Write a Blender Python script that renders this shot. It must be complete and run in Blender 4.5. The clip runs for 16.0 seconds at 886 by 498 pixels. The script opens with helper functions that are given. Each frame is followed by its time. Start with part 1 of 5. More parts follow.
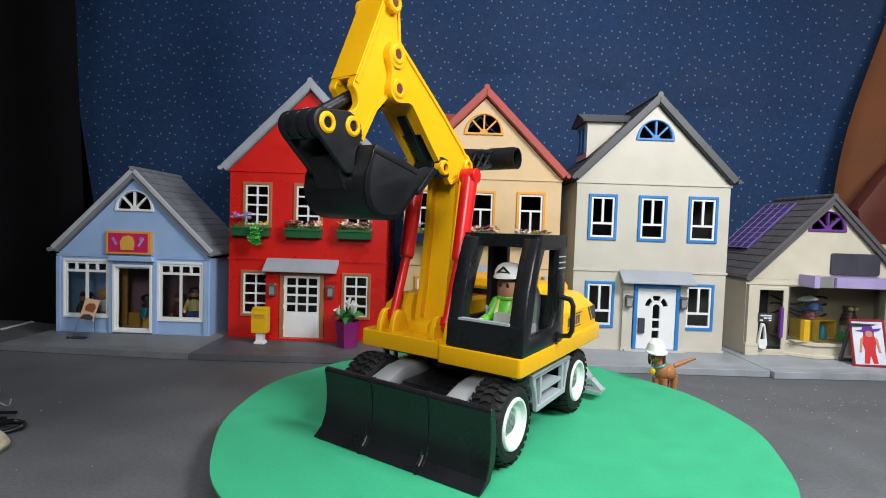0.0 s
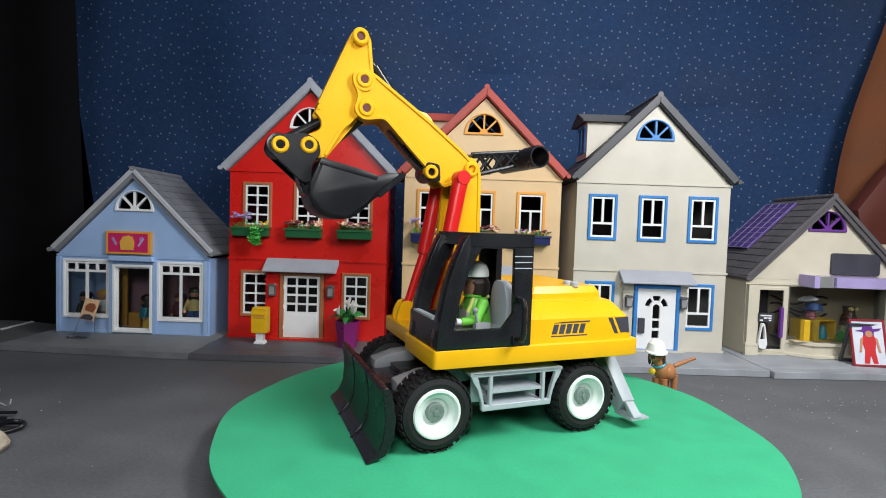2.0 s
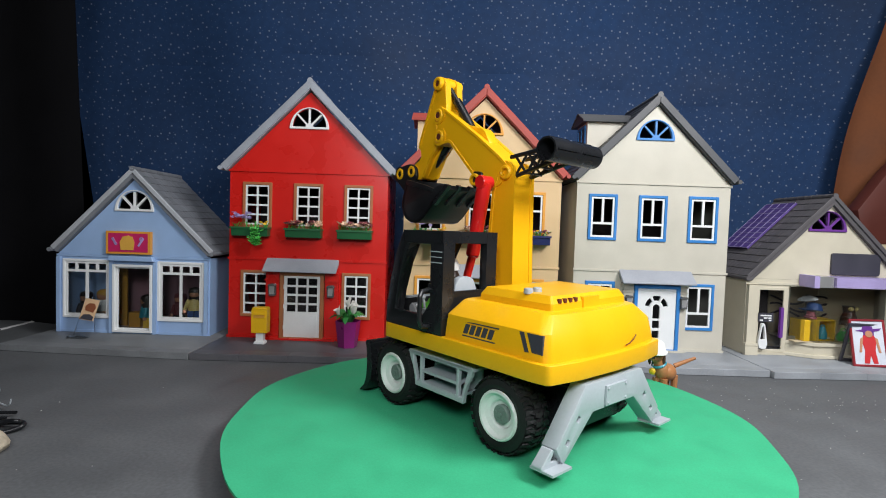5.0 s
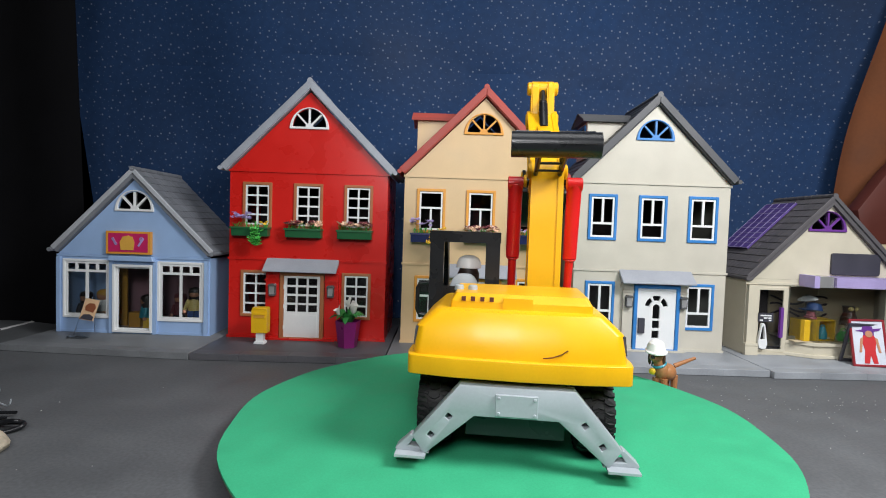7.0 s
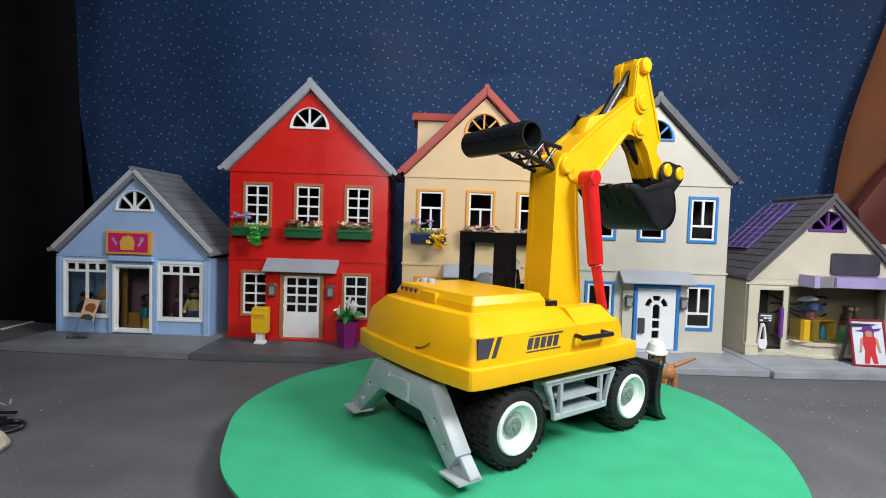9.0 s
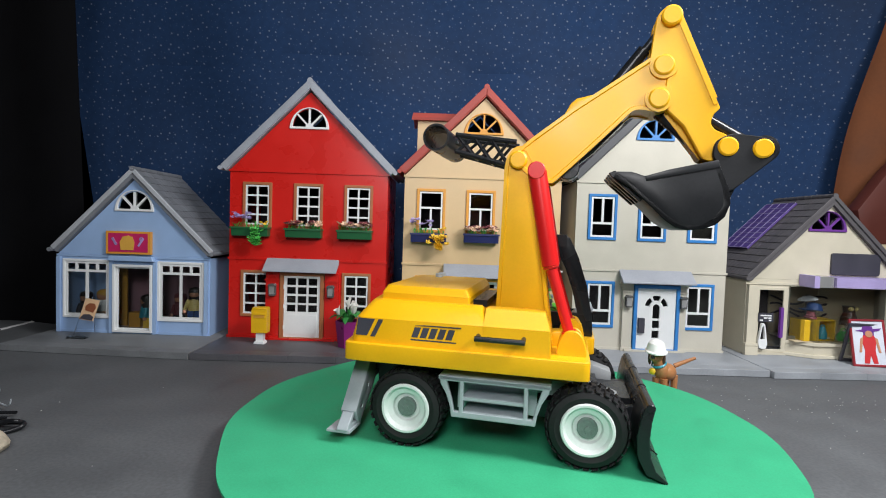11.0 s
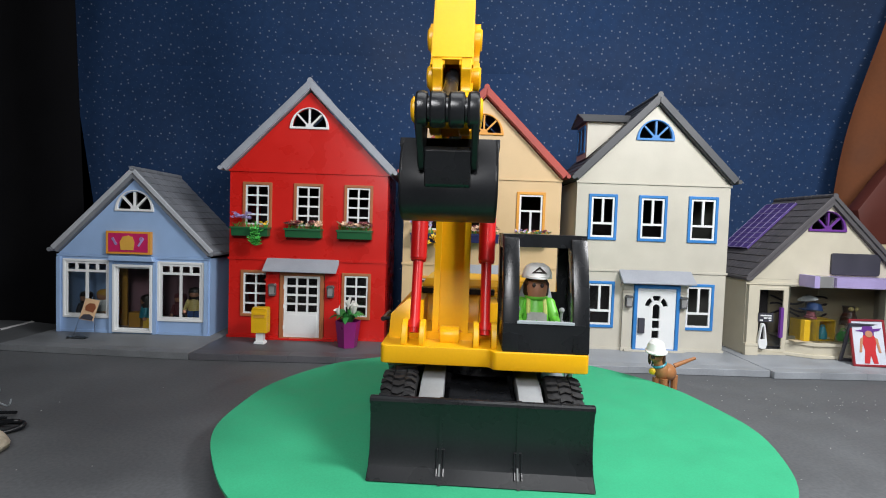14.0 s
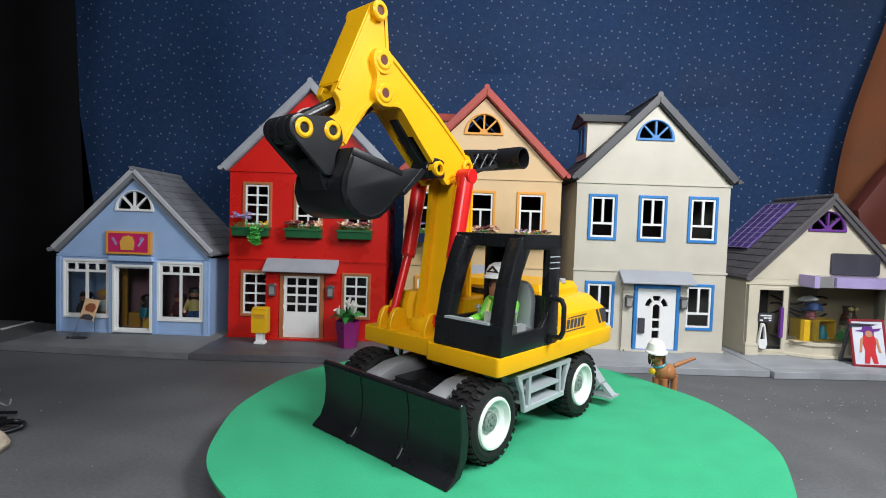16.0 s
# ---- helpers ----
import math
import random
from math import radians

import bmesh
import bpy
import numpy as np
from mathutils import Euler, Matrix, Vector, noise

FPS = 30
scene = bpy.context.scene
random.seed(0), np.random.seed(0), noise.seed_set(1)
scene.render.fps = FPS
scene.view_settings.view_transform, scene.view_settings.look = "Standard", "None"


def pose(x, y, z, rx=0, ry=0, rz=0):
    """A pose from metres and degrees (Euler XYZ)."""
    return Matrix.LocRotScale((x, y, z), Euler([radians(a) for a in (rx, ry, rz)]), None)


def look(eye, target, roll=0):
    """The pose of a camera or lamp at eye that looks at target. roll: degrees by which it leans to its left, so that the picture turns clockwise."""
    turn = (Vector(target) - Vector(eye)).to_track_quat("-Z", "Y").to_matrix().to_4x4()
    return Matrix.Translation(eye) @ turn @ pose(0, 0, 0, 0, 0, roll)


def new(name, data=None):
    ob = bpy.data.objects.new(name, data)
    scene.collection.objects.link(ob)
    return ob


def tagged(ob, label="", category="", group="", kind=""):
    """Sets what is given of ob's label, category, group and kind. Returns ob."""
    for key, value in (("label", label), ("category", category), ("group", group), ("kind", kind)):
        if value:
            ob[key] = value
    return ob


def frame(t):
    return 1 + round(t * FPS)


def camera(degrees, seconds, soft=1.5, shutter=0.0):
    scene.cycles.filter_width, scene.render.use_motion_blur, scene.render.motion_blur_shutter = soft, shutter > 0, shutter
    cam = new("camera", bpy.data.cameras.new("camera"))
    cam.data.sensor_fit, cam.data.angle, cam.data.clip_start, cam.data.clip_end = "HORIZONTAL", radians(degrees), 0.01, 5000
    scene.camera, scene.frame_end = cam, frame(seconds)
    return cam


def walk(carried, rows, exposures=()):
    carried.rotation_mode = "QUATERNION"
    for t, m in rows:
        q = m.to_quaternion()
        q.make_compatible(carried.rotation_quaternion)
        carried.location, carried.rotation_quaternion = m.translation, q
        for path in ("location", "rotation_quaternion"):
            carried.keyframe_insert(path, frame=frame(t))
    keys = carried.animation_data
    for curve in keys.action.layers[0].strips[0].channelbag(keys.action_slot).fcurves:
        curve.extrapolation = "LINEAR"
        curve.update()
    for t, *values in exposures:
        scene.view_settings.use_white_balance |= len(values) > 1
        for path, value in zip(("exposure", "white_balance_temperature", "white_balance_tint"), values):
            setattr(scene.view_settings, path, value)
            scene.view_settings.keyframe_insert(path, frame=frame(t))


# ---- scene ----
cam = camera(82.1, 16.0, soft=1.0)
EYE = (0.0, 0.0, 0.247)
AIM = look(EYE, (0.0, math.cos(radians(2.52)), 0.247 - math.sin(radians(2.52))), 1.9)
walk(cam, [(0.0, AIM), (16.0, AIM)])

# the turntable: axis, height of its green top, and the turn in degrees
AXIS = (0.0663, 0.5959)
TOP = 0.025
TURN = [(0.0, -3.3), (0.5, -9.0), (1.0, -17.6), (1.5, -28.3), (2.0, -37.8), (2.5, -47.4), (3.0, -59.0), (3.5, -70.0),
        (4.0, -83.6), (4.2, -88.3), (5.25, -115.8), (6.3, -141.9), (6.5, -146.2), (7.0, -156.0), (7.5, -165.4), (8.0, -176.7),
        (8.5, -189.6), (9.0, -203.9), (9.2, -208.7), (10.25, -235.2), (11.3, -261.8), (11.5, -267.7), (12.0, -281.1), (12.5, -295.9),
        (13.0, -308.2), (13.5, -321.1), (14.0, -332.7), (14.5, -344.3), (15.0, -355.7), (15.5, -364.8), (16.0, -371.7)]

# ---- light: a dim room, two photo lamps in front, a softer one overhead ----
world = bpy.data.worlds.new("room")
scene.world = world
world.use_nodes = True
world.node_tree.nodes["Background"].inputs[0].default_value = (0.75, 0.85, 1.0, 1)
world.node_tree.nodes["Background"].inputs[1].default_value = 0.10
scene.view_settings.exposure = 0.0


def area(name, eye, target, size, watts, color):
    data = bpy.data.lights.new(name, "AREA")
    data.shape, data.size, data.energy, data.color = "DISK", size, watts, color
    ob = new(name, data)
    ob.matrix_world = look(eye, target)
    return ob


area("key_lamp", (0.78, 0.14, 0.92), (0.24, 0.66, 0.06), 0.42, 17, (0.98, 0.98, 1.0))
area("front_lamp", (-0.06, -0.30, 0.64), (0.05, 0.85, 0.13), 0.30, 6.0, (0.98, 0.98, 1.0))
area("ceiling_lamp", (0.15, 0.30, 1.45), (0.12, 0.70, 0.0), 0.8, 6.3, (0.98, 0.99, 1.0))


# ---- materials ----
def material(name, color, rough=0.4, metal=0.0, grain=0.06, stain=0.10, scale=400.0, bump=0.05, spec=0.5, coat=0.0, island=0.0, objvar=0.0):
    """A surface with fine grain, larger stains and slight relief."""
    m = bpy.data.materials.new(name)
    m.use_nodes = True
    nt = m.node_tree
    b = nt.nodes["Principled BSDF"]
    tc = nt.nodes.new("ShaderNodeTexCoord")
    n1 = nt.nodes.new("ShaderNodeTexNoise")
    n1.inputs["Scale"].default_value = scale
    n1.inputs["Detail"].default_value = 4
    n2 = nt.nodes.new("ShaderNodeTexNoise")
    n2.inputs["Scale"].default_value = scale / 22
    n2.inputs["Detail"].default_value = 3
    for n in (n1, n2):
        nt.links.new(tc.outputs["Object"], n.inputs["Vector"])
    hsv = nt.nodes.new("ShaderNodeHueSaturation")
    hsv.inputs["Color"].default_value = (*color, 1)
    mr1 = nt.nodes.new("ShaderNodeMapRange")
    mr1.inputs["From Min"].default_value, mr1.inputs["From Max"].default_value = 0.3, 0.7
    mr1.inputs["To Min"].default_value, mr1.inputs["To Max"].default_value = 1 - grain, 1 + grain
    mr2 = nt.nodes.new("ShaderNodeMapRange")
    mr2.inputs["From Min"].default_value, mr2.inputs["From Max"].default_value = 0.3, 0.7
    mr2.inputs["To Min"].default_value, mr2.inputs["To Max"].default_value = 1 - stain, 1 + stain
    mul = nt.nodes.new("ShaderNodeMath")
    mul.operation = "MULTIPLY"
    nt.links.new(n1.outputs["Fac"], mr1.inputs["Value"])
    nt.links.new(n2.outputs["Fac"], mr2.inputs["Value"])
    nt.links.new(mr1.outputs[0], mul.inputs[0])
    nt.links.new(mr2.outputs[0], mul.inputs[1])
    last = mul
    for amount, kind, socket in ((island, "ShaderNodeNewGeometry", "Random Per Island"), (objvar, "ShaderNodeObjectInfo", "Random")):
        if amount:
            g = nt.nodes.new(kind)
            mr = nt.nodes.new("ShaderNodeMapRange")
            mr.inputs["To Min"].default_value, mr.inputs["To Max"].default_value = 1 - amount, 1 + amount
            nt.links.new(g.outputs[socket], mr.inputs["Value"])
            mu = nt.nodes.new("ShaderNodeMath")
            mu.operation = "MULTIPLY"
            nt.links.new(last.outputs[0], mu.inputs[0])
            nt.links.new(mr.outputs[0], mu.inputs[1])
            last = mu
    nt.links.new(last.outputs[0], hsv.inputs["Value"])
    nt.links.new(hsv.outputs[0], b.inputs["Base Color"])
    mr3 = nt.nodes.new("ShaderNodeMapRange")
    mr3.inputs["From Min"].default_value, mr3.inputs["From Max"].default_value = 0.3, 0.7
    mr3.inputs["To Min"].default_value, mr3.inputs["To Max"].default_value = rough * 0.85, min(1, rough * 1.2)
    nt.links.new(n2.outputs["Fac"], mr3.inputs["Value"])
    nt.links.new(mr3.outputs[0], b.inputs["Roughness"])
    b.inputs["Metallic"].default_value = metal
    b.inputs["Specular IOR Level"].default_value = spec
    b.inputs["Coat Weight"].default_value = coat
    if bump:
        bp = nt.nodes.new("ShaderNodeBump")
        bp.inputs["Strength"].default_value = bump
        bp.inputs["Distance"].default_value = 0.0006
        nt.links.new(n1.outputs["Fac"], bp.inputs["Height"])
        nt.links.new(bp.outputs[0], b.inputs["Normal"])
    return m


def glass(name, tint=(1, 1, 1), rough=0.02):
    m = bpy.data.materials.new(name)
    m.use_nodes = True
    nt = m.node_tree
    nt.nodes.remove(nt.nodes["Principled BSDF"])
    tr = nt.nodes.new("ShaderNodeBsdfTransparent")
    tr.inputs[0].default_value = (*tint, 1)
    gl = nt.nodes.new("ShaderNodeBsdfGlossy")
    gl.inputs["Roughness"].default_value = rough
    fr = nt.nodes.new("ShaderNodeFresnel")
    fr.inputs[0].default_value = 1.45
    mix = nt.nodes.new("ShaderNodeMixShader")
    nt.links.new(fr.outputs[0], mix.inputs[0])
    nt.links.new(tr.outputs[0], mix.inputs[1])
    nt.links.new(gl.outputs[0], mix.inputs[2])
    nt.links.new(mix.outputs[0], nt.nodes["Material Output"].inputs[0])
    return m


YELLOW = material("yellow_plastic", (0.80, 0.42, 0.006), 0.34, grain=0.02, stain=0.04, bump=0.04, spec=0.36)
BLACK = material("black_plastic", (0.012, 0.013, 0.015), 0.27, grain=0.15, stain=0.2, bump=0.03, spec=0.38)
RUBBER = material("black_rubber", (0.010, 0.010, 0.011), 0.62, grain=0.2, stain=0.25, bump=0.15, spec=0.35)
SATIN = material("satin_black_plastic", (0.011, 0.012, 0.014), 0.40, grain=0.15, stain=0.2, bump=0.05, spec=0.32)
GREY = material("grey_plastic", (0.36, 0.40, 0.43), 0.45, grain=0.03, stain=0.06)
FENDER = material("mid_grey_plastic", (0.27, 0.285, 0.295), 0.45, grain=0.04, stain=0.08)
RIM = material("white_rim_plastic", (0.72, 0.76, 0.74), 0.40, grain=0.03, stain=0.05)
HUB = material("dark_grey_plastic", (0.17, 0.22, 0.20), 0.5, grain=0.1)
RED = material("red_cylinder_plastic", (0.62, 0.012, 0.012), 0.32, grain=0.02, stain=0.05)
GREEN = material("green_card", (0.040, 0.38, 0.19), 0.75, grain=0.07, stain=0.05, scale=700, bump=0.12, spec=0.25)
CARD = material("brown_card_edge", (0.16, 0.12, 0.08), 0.85)
FLOOR = material("dark_grey_felt", (0.098, 0.104, 0.110), 0.60, grain=0.14, stain=0.12, scale=260, bump=0.2, spec=0.4)
PAVE = material("grey_pavement_plastic", (0.17, 0.18, 0.19), 0.55, grain=0.08, stain=0.15)
PAVE_DARK = material("dark_pavement_plastic", (0.085, 0.085, 0.095), 0.5, grain=0.10, stain=0.2)
PAVE_PALE = material("pale_pavement_plastic", (0.27, 0.29, 0.315), 0.5, grain=0.06, stain=0.14)
DUST = material("white_crumbs", (0.42, 0.42, 0.41), 0.8)
WALL_BLUE = material("light_blue_plastic", (0.30, 0.44, 0.68), 0.42, grain=0.02, stain=0.05)
WALL_RED = material("red_house_plastic", (0.57, 0.014, 0.010), 0.28, grain=0.03, stain=0.06)
WALL_BEIGE = material("peach_beige_plastic", (0.62, 0.44, 0.24), 0.42, grain=0.02, stain=0.05)
WALL_WHITE = material("ivory_plastic", (0.52, 0.495, 0.42), 0.42, grain=0.02, stain=0.05)
WALL_SHOP = material("cream_plastic", (0.56, 0.52, 0.41), 0.42, grain=0.02, stain=0.06)
ROOF_SLATE = material("slate_grey_roof_plastic", (0.17, 0.18, 0.20), 0.55, island=0.1)
ROOF_GREY = material("mid_grey_roof_plastic", (0.30, 0.32, 0.36), 0.5, island=0.08)
ROOF_DARK = material("dark_grey_roof_plastic", (0.065, 0.068, 0.075), 0.5, island=0.1)
ROOF_RED = material("brick_red_roof_plastic", (0.36, 0.055, 0.04), 0.5, island=0.08)
WHITE = material("white_window_plastic", (0.74, 0.76, 0.76), 0.4, grain=0.02, stain=0.04)
BROWN = material("tan_frame_plastic", (0.36, 0.13, 0.05), 0.45)
ORANGE = material("orange_frame_plastic", (0.68, 0.30, 0.04), 0.45)
BLUE = material("blue_frame_plastic", (0.03, 0.19, 0.50), 0.42)
PURPLE = material("purple_plastic", (0.13, 0.035, 0.24), 0.42)
SOLAR = material("indigo_solar_cells", (0.075, 0.042, 0.19), 0.3)
STRAP = material("pale_lime_strap", (0.55, 0.62, 0.16), 0.5)
CELL = material("dull_lilac_line", (0.34, 0.30, 0.50), 0.5)
LILAC = material("lilac_plastic", (0.37, 0.31, 0.56), 0.45)
# near-black that paints rooms as unlit; also colours the wall swirls
DARK = material("interior_shade_and_swirls", (0.035, 0.022, 0.022), 0.8)
PANE = glass("window_glass", (0.9, 0.92, 0.92))
ACRYL = glass("clear_acrylic", (0.97, 0.98, 0.99), 0.12)
LEAF = material("green_leaf_plastic", (0.03, 0.22, 0.045), 0.4, island=0.3)
LEAF_LIGHT = material("light_green_leaf_plastic", (0.07, 0.40, 0.07), 0.4, island=0.25)
PETAL = material("white_petal_plastic", (0.78, 0.77, 0.72), 0.45, island=0.05)
VIOLET = material("violet_petal_plastic", (0.36, 0.29, 0.56), 0.5, island=0.25)
PLUM = material("plum_petal_plastic", (0.16, 0.03, 0.04), 0.5, island=0.3)
PEACH = material("peach_petal_plastic", (0.72, 0.48, 0.32), 0.5, island=0.2)
SUN_Y = material("yellow_petal_plastic", (0.75, 0.46, 0.02), 0.45, island=0.15)
BOX_GREEN = material("dark_green_plastic", (0.012, 0.10, 0.035), 0.4)
BOX_NAVY = material("navy_plastic", (0.015, 0.02, 0.10), 0.4)
MAGENTA = material("magenta_plastic", (0.24, 0.015, 0.16), 0.3)
POST_YELLOW = material("mail_yellow_plastic", (0.75, 0.44, 0.01), 0.35)
SMOKE = material("smoky_lamp_plastic", (0.10, 0.10, 0.10), 0.25)
SKIN_DARK = material("doll_brown_skin_plastic", (0.30, 0.14, 0.075), 0.45)
SKIN = material("doll_skin_plastic", (0.50, 0.24, 0.14), 0.45)
HAIR = material("doll_dark_hair", (0.02, 0.012, 0.010), 0.4)
BLOND = material("doll_blond_hair", (0.65, 0.36, 0.06), 0.45)
LIME = material("lime_shirt_plastic", (0.14, 0.52, 0.05), 0.42)
BIB = material("grey_vest_plastic", (0.42, 0.43, 0.40), 0.5)
HELMET = material("white_helmet_plastic", (0.80, 0.80, 0.78), 0.35, grain=0.01, stain=0.03)
DOG = material("brown_dog_plastic", (0.37, 0.16, 0.06), 0.45)
DOG_DARK = material("dark_plastic_and_hat_shade", (0.06, 0.028, 0.014), 0.4)
TEAL = material("teal_plastic", (0.03, 0.27, 0.35), 0.4)
SILVER = material("silver_plastic", (0.5, 0.5, 0.5), 0.3, metal=0.6)
CREAM = material("yellow_shirt_plastic", (0.70, 0.55, 0.20), 0.45)
JEANS = material("blue_trousers_plastic", (0.04, 0.10, 0.30), 0.5)
SIGN_PINK = material("pink_sign", (0.50, 0.02, 0.11), 0.35)
WOODY = material("amber_wood_plastic", (0.60, 0.30, 0.04), 0.45)
PINK = material("rose_plastic", (0.55, 0.16, 0.20), 0.45)
PAPER = material("pale_poster_paper", (0.62, 0.66, 0.74), 0.5)
POSTER_RED = material("poster_red", (0.55, 0.03, 0.035), 0.45)
TAN_WALL = material("shop_tan_wall", (0.60, 0.50, 0.33), 0.6)
PLUM_FRAME = material("dark_red_frame", (0.26, 0.02, 0.03), 0.4)
RUST = material("orange_brown_curtain", (0.17, 0.055, 0.018), 0.9, stain=0.25, scale=120)
MAROON = material("maroon_roof", (0.10, 0.02, 0.012), 0.6)
DARK_ROOM = material("dark_room_paint", (0.005, 0.005, 0.006), 0.95, spec=0.1)
SCUFF = material("pale_scuff", (0.16, 0.165, 0.17), 0.6)
STONE = material("grey_stone_toy", (0.42, 0.37, 0.28), 0.8, grain=0.2, stain=0.3, scale=150, bump=0.4)
SLATE = material("dark_slate", (0.045, 0.045, 0.06), 0.5)


def star_cloth():
    """Navy cloth printed with rows of small pale dots of two sizes."""
    m = material("navy_dotted_cloth", (0.0118, 0.039, 0.110), 0.75, grain=0.10, stain=0.16, scale=60, bump=0.1, spec=0.3)
    nt = m.node_tree
    b = nt.nodes["Principled BSDF"]
    base = b.inputs["Base Color"].links[0].from_socket
    tc = nt.nodes.new("ShaderNodeTexCoord")
    last = base
    for scale, radius, colour in ((36.0, 0.061, (0.165, 0.20, 0.28, 1)), (52.0, 0.045, (0.055, 0.09, 0.17, 1))):
        mp = nt.nodes.new("ShaderNodeMapping")
        mp.inputs["Rotation"].default_value = (0, 0, 0.35)
        v = nt.nodes.new("ShaderNodeTexVoronoi")
        v.voronoi_dimensions = "2D"
        v.inputs["Scale"].default_value = scale
        v.inputs["Randomness"].default_value = 0.75
        lt = nt.nodes.new("ShaderNodeMapRange")
        lt.inputs["From Min"].default_value, lt.inputs["From Max"].default_value = radius, radius * 1.6
        lt.inputs["To Min"].default_value, lt.inputs["To Max"].default_value = 1, 0
        mx = nt.nodes.new("ShaderNodeMix")
        mx.data_type = "RGBA"
        nt.links.new(tc.outputs["UV"], mp.inputs["Vector"])
        nt.links.new(mp.outputs[0], v.inputs["Vector"])
        nt.links.new(v.outputs["Distance"], lt.inputs["Value"])
        nt.links.new(lt.outputs[0], mx.inputs["Factor"])
        nt.links.new(last, mx.inputs["A"])
        mx.inputs["B"].default_value = colour
        last = mx.outputs["Result"]
    nt.links.new(last, b.inputs["Base Color"])
    return m


CLOTH = star_cloth()


# ---- mesh helpers: all lengths in millimetres ----
def box(bm, x0, x1, y0, y1, z0, z1):
    v = [bm.verts.new(c) for c in ((x0, y0, z0), (x1, y0, z0), (x1, y1, z0), (x0, y1, z0), (x0, y0, z1), (x1, y0, z1), (x1, y1, z1), (x0, y1, z1))]
    for q in ((3, 2, 1, 0), (4, 5, 6, 7), (0, 1, 5, 4), (1, 2, 6, 5), (2, 3, 7, 6), (3, 0, 4, 7)):
        bm.faces.new([v[i] for i in q])
    return bm


def at_axis(axis, p, d):
    return {"x": (d, p[0], p[1]), "y": (p[0], d, p[1]), "z": (p[0], p[1], d)}[axis]


def plate(bm, outer, holes, axis, a, b):
    """A flat shape with holes, from a to b along an axis."""
    t = bmesh.new()
    edges = []
    for loop in [outer, *holes]:
        vs = [t.verts.new(at_axis(axis, p, a)) for p in loop]
        edges += [t.edges.new((vs[i], vs[(i + 1) % len(vs)])) for i in range(len(vs))]
    if holes:
        bmesh.ops.triangle_fill(t, use_beauty=True, use_dissolve=False, edges=edges)
        bmesh.ops.dissolve_limit(t, angle_limit=0.01, verts=t.verts[:], edges=t.edges[:], delimit=set())
    else:
        t.faces.new(vs)
    r = bmesh.ops.extrude_face_region(t, geom=t.faces[:])
    shift = Vector(at_axis(axis, (0, 0), b - a))
    bmesh.ops.translate(t, vec=shift, verts=[g for g in r["geom"] if isinstance(g, bmesh.types.BMVert)])
    bmesh.ops.recalc_face_normals(t, faces=t.faces[:])
    merge(bm, t)
    return bm


def merge(bm, t):
    me = bpy.data.meshes.new("join")
    t.to_mesh(me)
    t.free()
    bm.from_mesh(me)
    bpy.data.meshes.remove(me)


def rod(bm, p0, p1, r, r2=None, seg=16, caps=True):
    p0, p1 = Vector(p0), Vector(p1)
    d = p1 - p0
    m = Matrix.Translation((p0 + p1) / 2) @ d.to_track_quat("Z", "Y").to_matrix().to_4x4()
    bmesh.ops.create_cone(bm, cap_ends=caps, segments=seg, radius1=r, radius2=r if r2 is None else r2, depth=d.length, matrix=m)
    return bm


def lathe(bm, profile, origin, axis, seg=24):
    """A turned shape: profile of (radius, distance along the axis)."""
    q = Vector(axis).to_track_quat("Z", "Y")
    rings = []
    for r, d in profile:
        rings.append([bm.verts.new(Vector(origin) + q @ Vector((r * math.cos(i * math.tau / seg), r * math.sin(i * math.tau / seg), d))) for i in range(seg)])
    for a, b in zip(rings, rings[1:]):
        for i in range(seg):
            j = (i + 1) % seg
            bm.faces.new((a[i], a[j], b[j], b[i]))
    return bm


def ball(bm, c, r, sx=1, sy=1, sz=1, seg=14, rot=None):
    m = Matrix.Translation(c) @ (rot or Matrix()) @ Matrix.Diagonal((sx, sy, sz, 1))
    bmesh.ops.create_uvsphere(bm, u_segments=seg, v_segments=max(6, seg // 2 + 1), radius=r, matrix=m)
    return bm


def round_poly(points, r=3.0, steps=3):
    """The outline with its corners rounded."""
    out = []
    n = len(points)
    for i in range(n):
        p, a, b = Vector(points[i]), Vector(points[i - 1]), Vector(points[(i + 1) % n])
        k = min(r, (a - p).length * 0.45, (b - p).length * 0.45)
        s, e = p + (a - p).normalized() * k, p + (b - p).normalized() * k
        for j in range(steps + 1):
            t = j / steps
            q = s * (1 - t) ** 2 + p * 2 * t * (1 - t) + e * t * t
            out.append((q.x, q.y))
    return out


def circle(cx, cy, r, n=20, a0=0.0, a1=360.0, closed=True):
    m = n if closed else n + 1
    return [(cx + r * math.cos(radians(a0 + (a1 - a0) * i / n)), cy + r * math.sin(radians(a0 + (a1 - a0) * i / n))) for i in range(m)]


def bev(bm, width=1.0, seg=2, angle=30):
    edges = [e for e in bm.edges if len(e.link_faces) == 2 and e.calc_face_angle(0) > radians(angle)]
    bmesh.ops.bevel(bm, geom=edges, offset=width, segments=seg, profile=0.5, affect="EDGES", clamp_overlap=True)
    return bm


def mesh_of(name, bm, mats, offset=(0, 0, 0), fix=True):
    if fix:
        bmesh.ops.recalc_face_normals(bm, faces=bm.faces[:])
    bmesh.ops.translate(bm, vec=offset, verts=bm.verts[:])
    bmesh.ops.scale(bm, vec=(0.001,) * 3, verts=bm.verts[:])
    me = bpy.data.meshes.new(name)
    bm.to_mesh(me)
    bm.free()
    for m in mats if isinstance(mats, (list, tuple)) else [mats]:
        me.materials.append(m)
    me.shade_smooth()
    me.set_sharp_from_angle(angle=radians(26))
    return me


